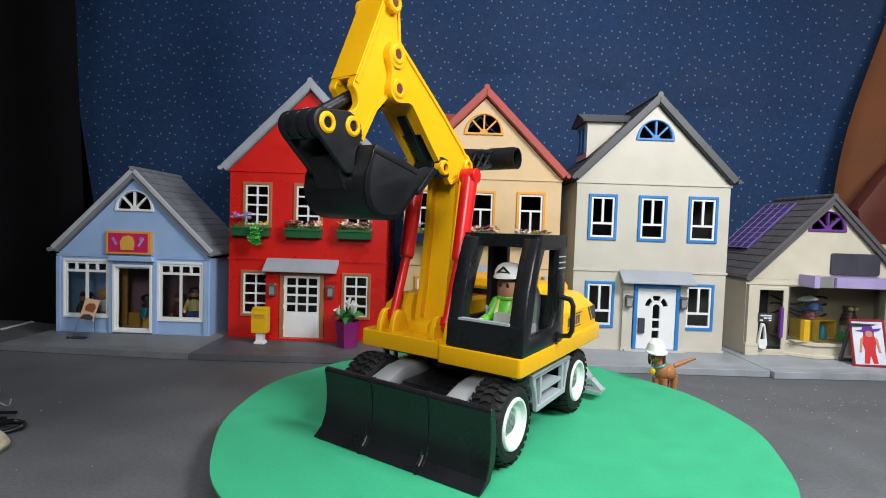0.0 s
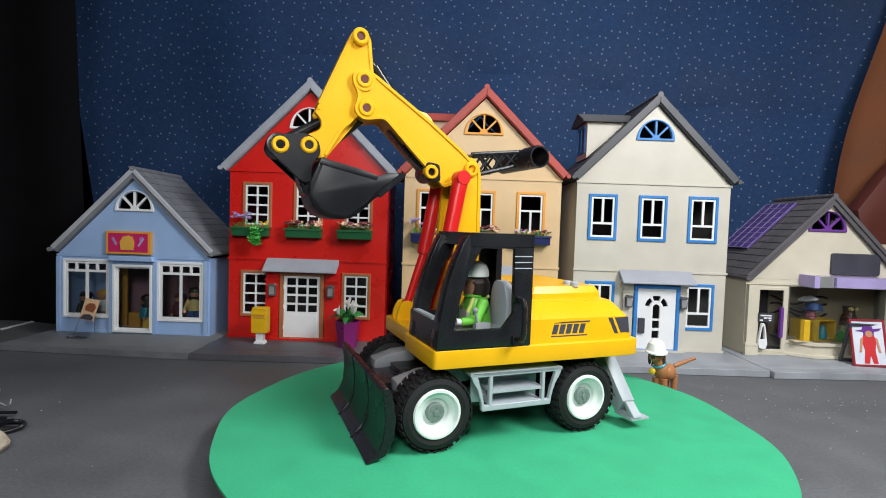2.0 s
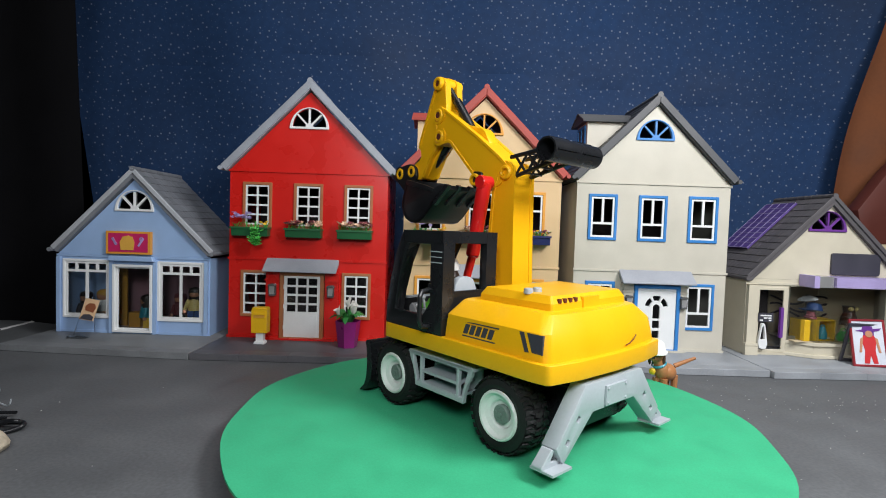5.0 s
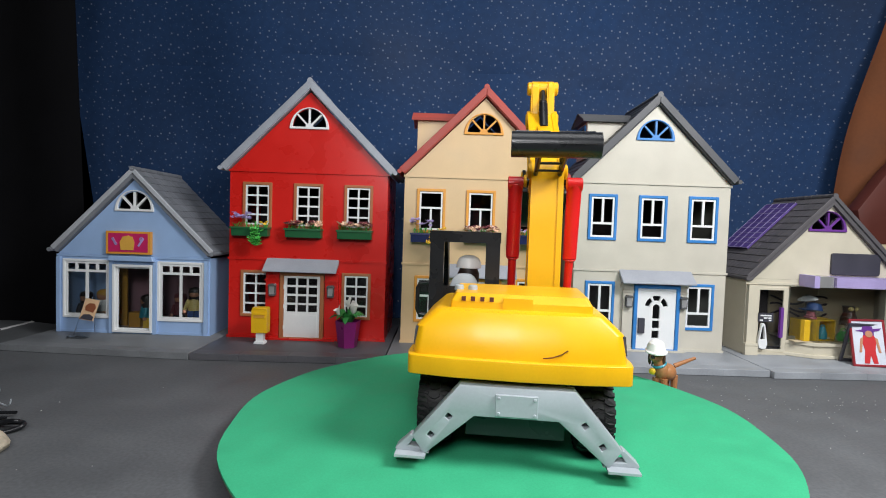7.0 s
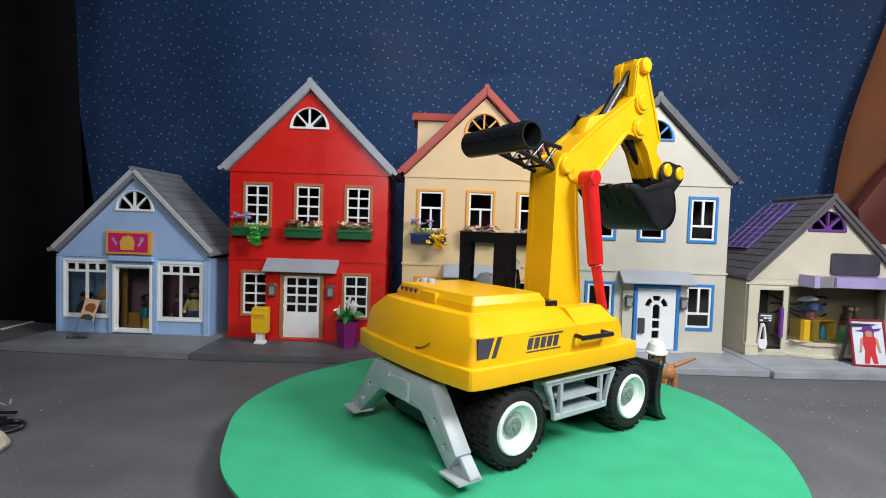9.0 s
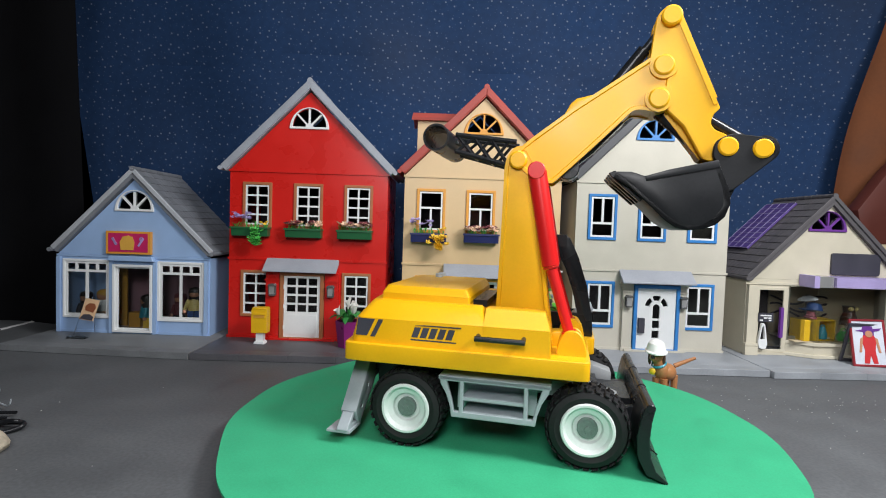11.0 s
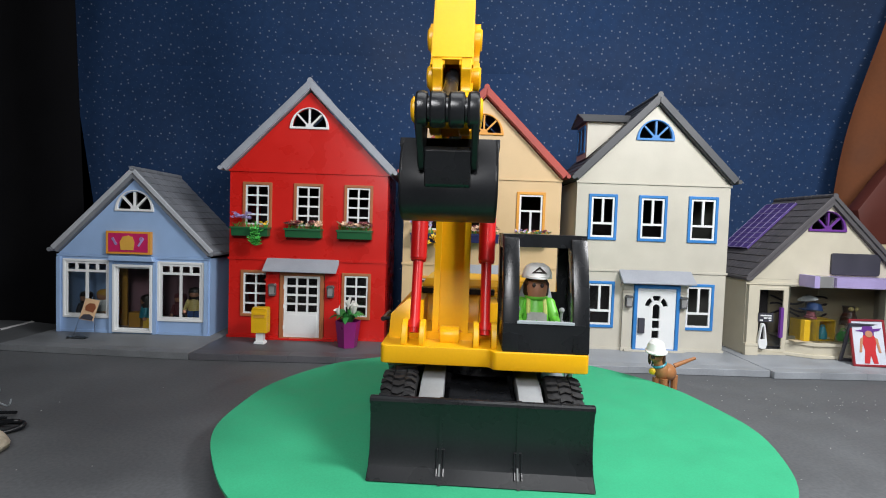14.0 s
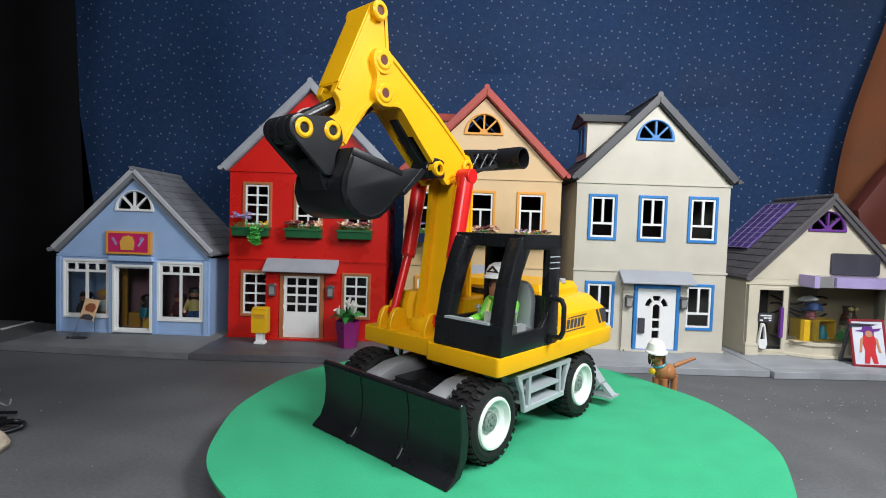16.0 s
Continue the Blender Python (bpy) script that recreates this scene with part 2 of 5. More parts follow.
def part(name, bm, mat, parent, label="", offset=(0, 0, 0)):
    ob = new(name, mesh_of(name, bm, mat, offset))
    ob.parent = parent
    if label:
        tagged(ob, label)
    return ob


def thing(name, bm, mat, at, label, category, group="", kind="", rz=0.0):
    """A thing of one mesh (bm) or an Empty that carries parts (bm None); at is in metres."""
    ob = new(name, mesh_of(name, bm, mat) if bm else None)
    ob.matrix_basis = pose(*at, 0, 0, rz)
    return tagged(ob, label, category, group, kind)


def B():
    return bmesh.new()


# ---- the setting: floor, pavements, cloth backdrop, dark room ----
def sheet(nx, ny, fn):
    bm = B()
    uv = bm.loops.layers.uv.new("uv")
    g = [[bm.verts.new(fn(i / nx, j / ny)) for j in range(ny + 1)] for i in range(nx + 1)]
    for i in range(nx):
        for j in range(ny):
            f = bm.faces.new((g[i][j], g[i + 1][j], g[i + 1][j + 1], g[i][j + 1]))
            for l, (a, b) in zip(f.loops, ((i, j), (i + 1, j), (i + 1, j + 1), (i, j + 1))):
                l[uv].uv = (a / nx * 2.4, b / ny * 1.35)
    return bm


thing("floor", box(B(), -3000, 3000, -2500, 3500, -40, 0), FLOOR, (0, 0, 0), "dark grey felt-covered table surface with crumbs", "floor", kind="structure")


def cloth_point(s, t):
    z = -2 + 1350 * t
    left, right = -905 - 0.2 * z, 1260
    fold = 10 * math.sin(s * 17 + 1.2 * t) + 7 * math.sin(s * 41 + 2 * t + 1) * (1 - t) + 26 * noise.noise((s * 4, t * 2.2, 0))
    fold += 13 * math.exp(-(((z - 640 - 60 * math.sin(s * 5)) / 30) ** 2))
    curl = 130 * max(0, (s - 0.84) / 0.16) ** 2
    return (left + (right - left) * s, 1420 + fold - curl - 60 * (1 - t) ** 3, z)


backdrop = thing("backdrop", sheet(90, 40, cloth_point), CLOTH, (0, 0, 0), "navy cloth backdrop printed with small pale dots", "backdrop", kind="structure")
for name, dims in (("wall_back", (-2950, 2950, 3400, 3440)), ("wall_front", (-2950, 2950, -2440, -2400)), ("wall_left", (-2990, -2950, -2400, 3400)), ("wall_right", (2950, 2990, -2400, 3400))):
    thing(name, box(B(), *dims, 0, 2600), DARK_ROOM, (0, 0, 0), "dark unlit room wall around the set", "wall", kind="structure")


def black_point(s, t):
    return (-2600 + 1812 * s - 60 * t, 1135 + 14 * math.sin(s * 37) + 8 * math.sin(s * 15), 1350 * t)


thing("backdrop_black", sheet(60, 4, black_point), DARK_ROOM, (0, 0, 0), "black cloth hanging beside the dotted backdrop", "backdrop", kind="structure")
thing("ceiling", box(B(), -2990, 2990, -2440, 3440, 2600, 2640), DARK_ROOM, (0, 0, 0), "dark room ceiling", "ceiling", kind="structure")


def pavement(x0, x1, y0, skew, mat, label):
    """A grey base slab with a kerb joint line."""
    bm = B()
    plate(bm, [(x0, y0 - skew), (x1, y0), (x1, 1185), (x0, 1185)], [], "z", 0, 12)
    bev(bm, 1.2, 2)
    slab = thing("pavement", bm, mat, (0, 0, 0), label, "pavement", "pavement slabs", "structure")
    n = max(2, int((x1 - x0) / 75))
    for i in range(n):
        a, b = x0 + (x1 - x0) * i / n, x0 + (x1 - x0) * (i + 1) / n
        k = B()
        ya, yb = y0 - skew * (1 - i / n), y0 - skew * (1 - (i + 1) / n)
        plate(k, [(a + 0.25, ya - 0.6), (b - 0.25, yb - 0.6), (b - 0.25, yb + 26), (a + 0.25, ya + 26)], [], "z", 0.5, 12.4)
        bev(k, 0.5, 1)
        part("kerb_stone", k, mat, slab)
    return slab


pavement(-788, -438, 876, -22, PAVE, "grey plastic pavement slab under the blue shop")
pavement(-436, -98, 885, 8, PAVE_DARK, "dark grey plastic pavement slab under the red house")
pavement(-96, 246, 886, 4, PAVE, "grey plastic pavement slab under the beige house")
pavement(248, 584, 888, 4, PAVE_PALE, "pale grey plastic pavement slab under the white house")
pavement(586, 1010, 900, 20, PAVE_PALE, "pale grey plastic pavement slab under the cream shop")

# ---- the turntable ----
ring = [(302.5 + 2.2 * math.sin(3 * a + 1) + 1.6 * math.sin(7 * a) + 1.2 * math.sin(13 * a + 2)) for a in np.linspace(0, math.tau, 120, endpoint=False)]
pts = [(r * math.cos(a) - 5, r * math.sin(a) - 1) for r, a in zip(ring, np.linspace(0, math.tau, 120, endpoint=False))]
turntable = thing("turntable", None, None, (AXIS[0], AXIS[1], 0), "motor turntable with a round hand-cut green card top", "turntable")
part("card_top", plate(B(), pts, [], "z", 22.5, 25), [GREEN], turntable, "bright green round card, hand cut")
part("card_edge", plate(B(), [(x * 0.994, y * 0.994) for x, y in pts], [], "z", 17, 22.4), CARD, turntable, "brown board under the green card")
bm = B()
lathe(bm, [(0, 16.9), (150, 16.9), (156, 12), (156, 3), (150, 0.4), (0, 0.4)], (0, 0, 0), (0, 0, 1), 48)
part("motor_base", bm, BLACK, turntable, "black motor base")

# ---- the excavator; x ahead, y to its left, z up from the hubs' height ----
OFF = (14, -20, 39)
excavator = thing("toy_excavator", None, None, (AXIS[0], AXIS[1], TOP), "yellow toy wheeled excavator with black bucket and blade", "excavator")


def xp(name, bm, mat, label="", parent=None):
    return part(name, bm, mat, parent or excavator, label, OFF)


# wheels
def tyre_bm():
    bm = B()
    lathe(bm, [(24, 33), (30, 35), (35, 33.5), (37, 29), (37, 6), (35, 1.5), (30, 0), (24, 2), (24, 33)], (0, 0, 0), (0, 1, 0), 40)
    return bm


def lug_bm(row):
    pts = [(-3.4, 0.5), (1.6, 0.5), (4.2, 5.2), (3.0, 10.8), (-2.2, 10.8), (-0.8, 5.6)]
    pts = [(x * (1 if row != 1 else -1), y + 0.4 + 11.5 * row) for x, y in pts]
    if row == 1:
        pts.reverse()
    t = plate(B(), pts, [], "z", 36.4, 39.2)
    for v in t.verts:
        if (v.co.y < 3 or v.co.y > 32) and v.co.z > 38:
            v.co.z -= 1.8
        if v.co.z > 37:
            v.co.x *= 0.9
    return t


def rim_bm():
    bm = B()
    lathe(bm, [(25, 6), (25, 34), (24, 35.5), (22, 35.5), (20.5, 33), (19.5, 31), (17, 30), (14.5, 29), (13, 26), (10, 25), (0, 25)], (0, 0, 0), (0, 1, 0), 40)
    return bm


def hub_bm():
    bm = B()
    lathe(bm, [(9.5, 24), (9.5, 29), (8.6, 30.2), (0, 30.2)], (0, 0, 0), (0, 1, 0), 24)
    for i in range(6):
        a = math.tau * i / 6
        rod(bm, (5.6 * math.cos(a), 30, 5.6 * math.sin(a)), (5.6 * math.cos(a), 31, 5.6 * math.sin(a)), 1.4, seg=8)
    rod(bm, (0, 30, 0), (0, 31.5, 0), 3, 2.5, seg=14)
    return bm


axle_me = mesh_of("wheel", rod(B(), (0, -4, 0), (0, 26, 0), 8, seg=20), HUB)
tyre_me, rim_me, hub_me = mesh_of("tyre", tyre_bm(), RUBBER), mesh_of("rim", rim_bm(), RIM), mesh_of("hub_cap", hub_bm(), HUB)
lug_mes = [mesh_of("tread_lug", lug_bm(k), RUBBER) for k in (0, 1, 2)]
for u in (88, -88):
    for s in (1, -1):
        w = new("wheel", axle_me)
        w.parent = excavator
        w.matrix_basis = pose((u + OFF[0]) / 1000, (s * 61 + OFF[1]) / 1000, OFF[2] / 1000, 0, 37 * u, 0 if s > 0 else 180)
        for name, me, label in (("tyre", tyre_me, "black rubber tyre with chevron tread"), ("rim", rim_me, "white dished rim"), ("hub_cap", hub_me, "dark grey hub cap with bolts")):
            ob = tagged(new(name, me), label)
            ob.parent = w
        for i in range(84):
            lug = new("tread_lug", lug_mes[i % 3])
            lug.parent = w
            lug.matrix_basis = Matrix.Rotation(math.tau * i / 84, 4, "Y")

# chassis
bm = B()
box(bm, -135, 30, -46, 46, -14, 30), box(bm, 29, 112, -34, 34, -14, 12), box(bm, -112, -64, -62, 62, -8, 10), box(bm, 64, 112, -62, 62, -8, 10), box(bm, 30, 100, -30, 30, 8, 20), box(bm, 26, 96, -46, 46, -6, 8)
xp("chassis", bev(bm, 2), BLACK, "black undercarriage")
bm = B()
rod(bm, (0, 0, 28), (0, 0, 47), 58, seg=40)
xp("slew_ring", bm, BLACK)
for s in (1, -1):
    bm = B()
    plate(bm, [(20, 36), (92, 30), (118, 22), (118, 10), (92, 14), (20, 20)], [], "y", s * 47 - 11.5, s * 47 + 11.5)
    xp("front_fender", bev(bm, 1.2), FENDER, "pale grey sloping fender bar")
    # steps between the wheels
    st = B()
    arc_f = [(56 - 2, 38), (52, 30), (46, 20), (42, 8), (40.5, -2)]
    outer = arc_f + [(-x, z) for x, z in reversed(arc_f)]
    plate(st, outer, [[(29, 33), (-29, 33), (-29, 4), (29, 4)], [(46, 33), (33, 33), (33, 4), (38, 4), (40, 14)], [(-46, 33), (-40, 14), (-38, 4), (-33, 4), (-33, 33)]], "y", s * 92, s * 97)
    for z in (17, 3):
        box(st, -29.5, 29.5, *sorted((s * 68, s * 96)), z - 1.6, z + 1.6)
    box(st, -54, 54, *sorted((s * 60, s * 97)), 34.5, 37.5)
    box(st, -40, 40, *sorted((s * 66, s * 68)), -2, 36)
    xp("side_step", bev(st, 0.7, 1), GREY, "grey two-tread side step")

# dozer blade
front = [(145, 27), (142.5, 14), (141.5, -1), (143, -17), (148, -29), (159, -38.4)]
back = [(156, -38.6), (140, -33), (132, -18), (130.5, 0), (132.5, 14), (136, 28)]
bm = plate(B(), front + back, [], "y", -98.5, 98.5)
rod(bm, (141, -99, 27.5), (141, 99, 27.5), 4.2, seg=12)
blade = xp("dozer_blade", bev(bm, 0.8, 1, 40), BLACK, "black curved dozer blade with scuffs")
for l in (-35, 33):
    bm = B()
    prof = [(x + 0.9, z) for x, z in front]
    plate(bm, prof + [(x - 3, z) for x, z in reversed(front)], [], "y", l - 1.3, l + 1.3)
    rod(bm, (141, l - 2, 27.5), (141, l + 2, 27.5), 4.8, seg=12)
    xp("blade_rib", bm, BLACK, parent=blade)
    bm = B()
    low = [(142.6, -14), (145.2, -23), (148.2, -29), (153.5, -33.5)]
    for d in (-3, 3):
        for a, b in zip(low, low[1:]):
            rod(bm, (a[0], l + d, a[1]), (b[0], l + d, b[1]), 1.0, seg=8)
    rod(bm, (142.6, l - 3, -14), (142.6, l + 3, -14), 1.0, seg=8)
    xp("blade_slot", bm, BLACK, parent=blade)
    bm = plate(B(), [(147.4, -25), (150.4, -29.4), (154, -33), (153.4, -33.8), (149.4, -30.4), (146.4, -25.4)], [], "y", l - 0.9, l + 0.5)
    xp("scuff", bm, SCUFF, "pale worn scuff", blade)
bm = B()
for l in (-45, 45):
    plate(bm, [(133, 12), (133, -20), (95, -8), (95, 8)], [], "y", l - 5, l + 5)
box(bm, 98, 132, -30, 30, 8, 14)
xp("blade_mount", bev(bm, 1), BLACK)

# rear stabiliser
bm = B()
half = [(0, 40), (52, 40), (94, -10), (83, -27), (38, 12), (0, 12)]
full = half + [(-x, z) for x, z in reversed(half[1:-1])]
holes = []
for s in (1, -1):
    for cx, cz in ((61, 10), (77, -8)):
        h = [(cx - 3.6, cz + 0.6), (cx + 0.4, cz + 3.6), (cx + 3.6, cz - 0.6), (cx - 0.4, cz - 3.6)]
        holes.append([(s * x, z) for x, z in h])
plate(bm, full, holes, "x", -158, -141)
stab = xp("stabiliser", bev(bm, 1.2), GREY, "light grey folding rear stabiliser legs")
for s in (1, -1):
    f = B()
    plate(f, [(s * 78, -27.5), (s * 110, -25.5), (s * 110, -23), (s * 96, -10), (s * 92, -12), (s * 98, -21), (s * 84, -22)], [], "x", -155, -143)
    box(f, -166, -141, *sorted((s * 81, s * 109)), -27.6, -25.4)
    xp("stabiliser_foot", bev(f, 0.8, 1), GREY, parent=stab)
bm = box(B(), -160.5, -157, -19, 19, 14, 34)
for y in (-16, 16):
    for z in (17, 31):
        rod(bm, (-161.5, y, z), (-159, y, z), 1.6, seg=10)
xp("bolted_plate", bev(bm, 0.5, 1), GREY, parent=stab)
xp("rear_block", bev(box(B(), -141.5, -120, -40, 40, 20, 45), 2), BLACK)

# upper body: base, hood, raised cover
base = [(88, -98), (88, 8), (97, 11), (97, 103), (-136, 104), (-152, 101), (-158, 60), (-160, 0), (-158, -60), (-152, -102), (-136, -104), (83, -101)]
bm = plate(B(), round_poly(base, 5), [], "z", 46, 64)
xp("body_base", bev(bm, 2.2, 3), YELLOW, "yellow plastic base of the upper body")


def loft(bm, rings):
    vs = [[bm.verts.new(p) for p in r] for r in rings]
    n = len(rings[0])
    for a, b in zip(vs, vs[1:]):
        for i in range(n):
            bm.faces.new((a[i], a[(i + 1) % n], b[(i + 1) % n], b[i]))
    bm.faces.new(vs[0][::-1])
    bm.faces.new(vs[-1])
    return bm


def hood_ring(z, side, rear, front):
    p = round_poly([(front, side), (rear + 8, side), (rear + 2, side - 5), (rear - 3, 40), (rear - 4.5, 0), (rear - 3, -40), (rear + 2, -side + 5), (rear + 8, -side), (front, -side)], 6)
    return [(x, y, z) for x, y in p]


bm = loft(B(), [hood_ring(63, 98.5, -150, -8), hood_ring(69, 98, -149.5, -8), hood_ring(89, 96, -145, -9), hood_ring(104, 80, -135, -16), hood_ring(105.5, 76, -130, -18)])
hood = xp("hood", bev(bm, 1.6, 2, 18), YELLOW, "yellow engine hood with a scratch and dark vents")
bm = loft(B(), [[(x, y, z) for x, y in round_poly([(-30 - d, 68 - d), (-126 + d, 66 - d), (-126 + d, -70 + d), (-30 - d, -72 + d)], 4)] for z, d in ((104, 0), (112, 0.6), (119.5, 5))])
cover = xp("hood_cover", bev(bm, 1.2, 2, 25), YELLOW)
for l in (60, 46):
    rod(bm := B(), (-92, l, 118), (-92, l, 124), 5, 4.6, seg=18)
    xp("exhaust_cap", bev(bm, 0.8, 1), GREY, "grey round cap", cover)
bm = B()
scratch = [(-155.2, -22, 68), (-155.0, -30, 69), (-154.6, -38, 72), (-154.0, -44, 76)]
for a, b in zip(scratch, scratch[1:]):
    rod(bm, a, b, 0.55, seg=6)
xp("scratch", bm, MAROON, "thin dark scratch", hood)
# solid dark blocks stand in for the shade inside four yellow notches
bm = B()
for k in range(4):
    box(bm, -126.2, -118, 24 + k * 9, 28 + k * 9, 112.5, 116.5)
xp("notch_shade", bm, MAROON, "four small dark blocks for the shade in the notches", cover)
xp("cover_tab", bev(box(B(), -127.4, -122, -13, 15, 105.5, 116.5), 1.0, 1), YELLOW, "", cover)
xp("rear_grille", bev(box(B(), -27, -13, -70, 16, 104, 110.5), 1.2, 1), BLACK, "black grille bar behind the boom")
# side body that reaches forward beside the boom, and the small block beside the cab
bm = loft(B(), [[(x, y, z) for x, y in [(-12, -98), (-12, -62), (46 - d, -62), (52 - d, -66), (52 - d, -98 + e)]] for z, d, e in ((63, 0, 0), (89, 1, 2), (104, 7, 18))])
for v in bm.verts:
    if v.co.y < -97.5 and v.co.z > 85:
        v.co.y = -96 if v.co.z < 95 else -80
xp("side_body", bev(bm, 1.6, 2), YELLOW)
xp("boom_side_block", bev(box(B(), -8, 44, -2, 17, 63, 103), 2), YELLOW)
xp("boom_deck", bev(box(B(), -8, 52, -63, -1, 63, 72), 1.5), YELLOW)
bm = B()
rod(bm, (-16, -98, 80), (-16, -108, 79), 2.2, seg=10), rod(bm, (27, -96, 80), (27, -108, 79), 2.2, seg=10), rod(bm, (-18, -108, 79), (29, -108, 79), 2.6, seg=12)
xp("grab_handle", bm, BLACK, "black side grab handle")
# vents and plain livery marks on both sides
for s in (1, -1):
    for pts in ([(-113, 88), (-118, 88), (-126, 70.5), (-121, 70.5)], [(-122, 88), (-140, 88), (-141.5, 71), (-129.5, 71)]):
        bm = plate(B(), [(u, z) for u, z in pts], [], "y", s * 95.2, s * 98.2)
        for v in bm.verts:
            v.co.y -= s * (v.co.z - 70) * 0.085
        xp("vent", bm, SLATE, "dark vent panel", hood)
    u0, sgn = (-37, -1) if s > 0 else (-84, 1)
    bm = B()
    for pts in ([(0, 70), (46, 70), (47, 71.4), (0.5, 71.4)], [(4, 84.6), (50, 84.6), (51, 86), (14, 85.6)]):
        plate(bm, [(u0 + sgn * x, z) for x, z in pts], [], "y", s * 96, s * 98.1)
    for k in range(5):
        x = 1 + k * 8.6
        plate(bm, [(u0 + sgn * a, z) for a, z in [(x, 73), (x + 6.4, 73), (x + 9.6, 83), (x + 3.2, 83)]], [], "y", s * 96, s * 98.1)
    for v in bm.verts:
        v.co.y -= s * (v.co.z - 68) * 0.07
    xp("livery_mark", bm, SLATE, "black slanted printed mark", hood)

# cab
cab = xp("cab", bev(box(B(), -8, 94, 20, 102, 63, 66.5), 0.8, 1), BLACK, "black open cab frame without glass")
side_out = [(94.5, 65), (93, 86), (86, 122), (76, 152), (66, 174), (61, 177), (-8, 177), (-8, 65)]
for l0, l1, hole in ((97, 103, [(77, 83), (69, 122), (55, 163), (13, 163), (12, 98), (24, 83)]), (19, 25, [(77, 90), (69, 122), (55, 163), (13, 163), (13, 90)])):
    bm = plate(B(), side_out, [hole], "y", l0, l1)
    xp("side_frame", bev(bm, 1.1, 2), BLACK, parent=cab)
xp("roof", bev(box(B(), -8.6, 62.5, 18.5, 103.5, 165, 178), 2), BLACK, parent=cab)
bm = box(B(), -8, -4, 20, 102, 65, 112)
for l in (19.5, 86):
    box(bm, -9, -2, l, l + 16.5, 65, 176)
xp("rear_frame", bev(bm, 1), BLACK, parent=cab)
bm = box(B(), 88.5, 93.6, 20, 102, 65, 92)
for l in (19.6, 87):
    k = B()
    plate(k, [(94.9, 65), (93.4, 86), (86.4, 122), (76.4, 152), (66.4, 174), (60, 175), (48, 166), (62, 140), (74, 105), (82, 65)], [], "y", l, l + 15.4)
    merge(bm, k)
xp("front_frame", bev(bm, 1.1, 2), BLACK, parent=cab)
xp("windscreen_sill", bev(box(B(), 88, 94.6, 33, 88, 92.2, 94.4), 0.5, 1), GREY, "grey sill strip", cab)
bm = B()
for a, b in (((9, 103, 72), (9, 116, 74)), ((9, 116, 74), (9, 119, 80)), ((9, 119, 80), (9, 119, 106)), ((9, 119, 106), (9, 116, 112)), ((9, 116, 112), (9, 103, 114))):
    rod(bm, a, b, 2.6, seg=12)
    ball(bm, b, 2.6, seg=10)
box(bm, 5, 13, 102.5, 105, 66, 76), box(bm, 5, 13, 102.5, 105, 110, 120)
xp("door_handle", bm, BLACK, "black door grab bar", cab)
for z in (143, 149, 155):
    xp("pillar_stripe", box(B(), -7, 13, 103, 103.5, z, z + 1.0), GREY, parent=cab)
# seat and levers
bm = plate(B(), round_poly([(44, 66), (78, 66), (80, 110), (72, 127), (50, 127), (42, 110)], 8), [], "x", -2, 8)
box(bm, 4, 42, 42, 80, 66, 78)
xp("seat", bev(bm, 2), GREY, "grey moulded driver's seat")
bm = B()
plate(bm, [(62, 66), (82, 66), (82, 84), (76, 88), (66, 76)], [], "y", 45, 77)
xp("control_console", bev(bm, 0.8, 1), FENDER, "grey lever console")
for l in (38, 84):
    bm = box(B(), 30, 46, l - 4, l + 4, 66, 86)
    rod(bm, (42, l, 84), (46, l, 98), 1.6, seg=8)
    ball(bm, (46, l, 99), 3, seg=10)
    xp("control_lever", bm, FENDER, "grey joystick lever")


# boom
def boss(bm, u, z, l0, l1, r=9):
    """A pin boss: an open ring on one side, a solid cap on the other."""
    lathe(bm, [(4.6, l1 - 5), (4.6, l1 - 0.6), (5.4, l1), (r - 1.6, l1), (r, l1 - 1.4), (r, l0 + 1.4), (r - 1.6, l0), (0, l0)], (u, 0, z), (0, 1, 0), 28)
    lathe(bm, [(4.7, l1 - 5), (0, l1 - 5)], (u, 0, z), (0, 1, 0), 28)


def channel(bm, outer, l0, l1, rim=3.2, deep=2.0):
    """A side-ribbed beam: an extruded outline whose two sides are recessed inside a rim."""
    t = plate(B(), outer, [], "y", l0, l1)
    t.normal_update()
    sides = [f for f in t.faces if abs(f.normal.y) > 0.9]
    for f in sides:
        bmesh.ops.inset_region(t, faces=[f], thickness=rim, depth=0, use_even_offset=True)
        bmesh.ops.inset_region(t, faces=[f], thickness=0.8, depth=-deep, use_even_offset=True)
    bev(t, 0.6, 1, 50)
    merge(bm, t)


bm = B()
mast = round_poly([(-8, 70), (-6, 110), (-4, 175), (-3, 246), (0, 259), (9, 268), (21, 266), (28, 252), (34, 230), (38, 175), (46, 110), (52, 70)], 5)
core = round_poly([(-7, 70), (-5, 110), (-3, 175), (-2, 246), (1, 258), (9, 266), (16, 262), (20, 248), (25, 228), (29, 175), (37, 110), (43, 70)], 4)
for l0, l1 in ((-52, -45.5), (-20.5, -14)):
    channel(bm, mast, l0, l1, 3.6, 1.2)
plate(bm, core, [], "y", -46, -20)
boss(bm, 11, 253, -57, -10)
mast_ob = xp("boom_mast", bm, YELLOW, "yellow upright boom foot with a recessed front")
bm = B()
boom = round_poly([(4, 257), (12, 265), (22, 274), (64, 305), (114, 338), (132, 350), (144, 354), (155, 347), (157, 338), (150, 326), (153, 314), (148, 303), (138, 298), (128, 301), (119, 301), (87, 269), (60, 243), (45, 229), (38, 232), (20, 238)], 5)
for l0, l1 in ((-53, -46), (-20, -13)):
    channel(bm, boom, l0, l1, 3.4, 1.6)
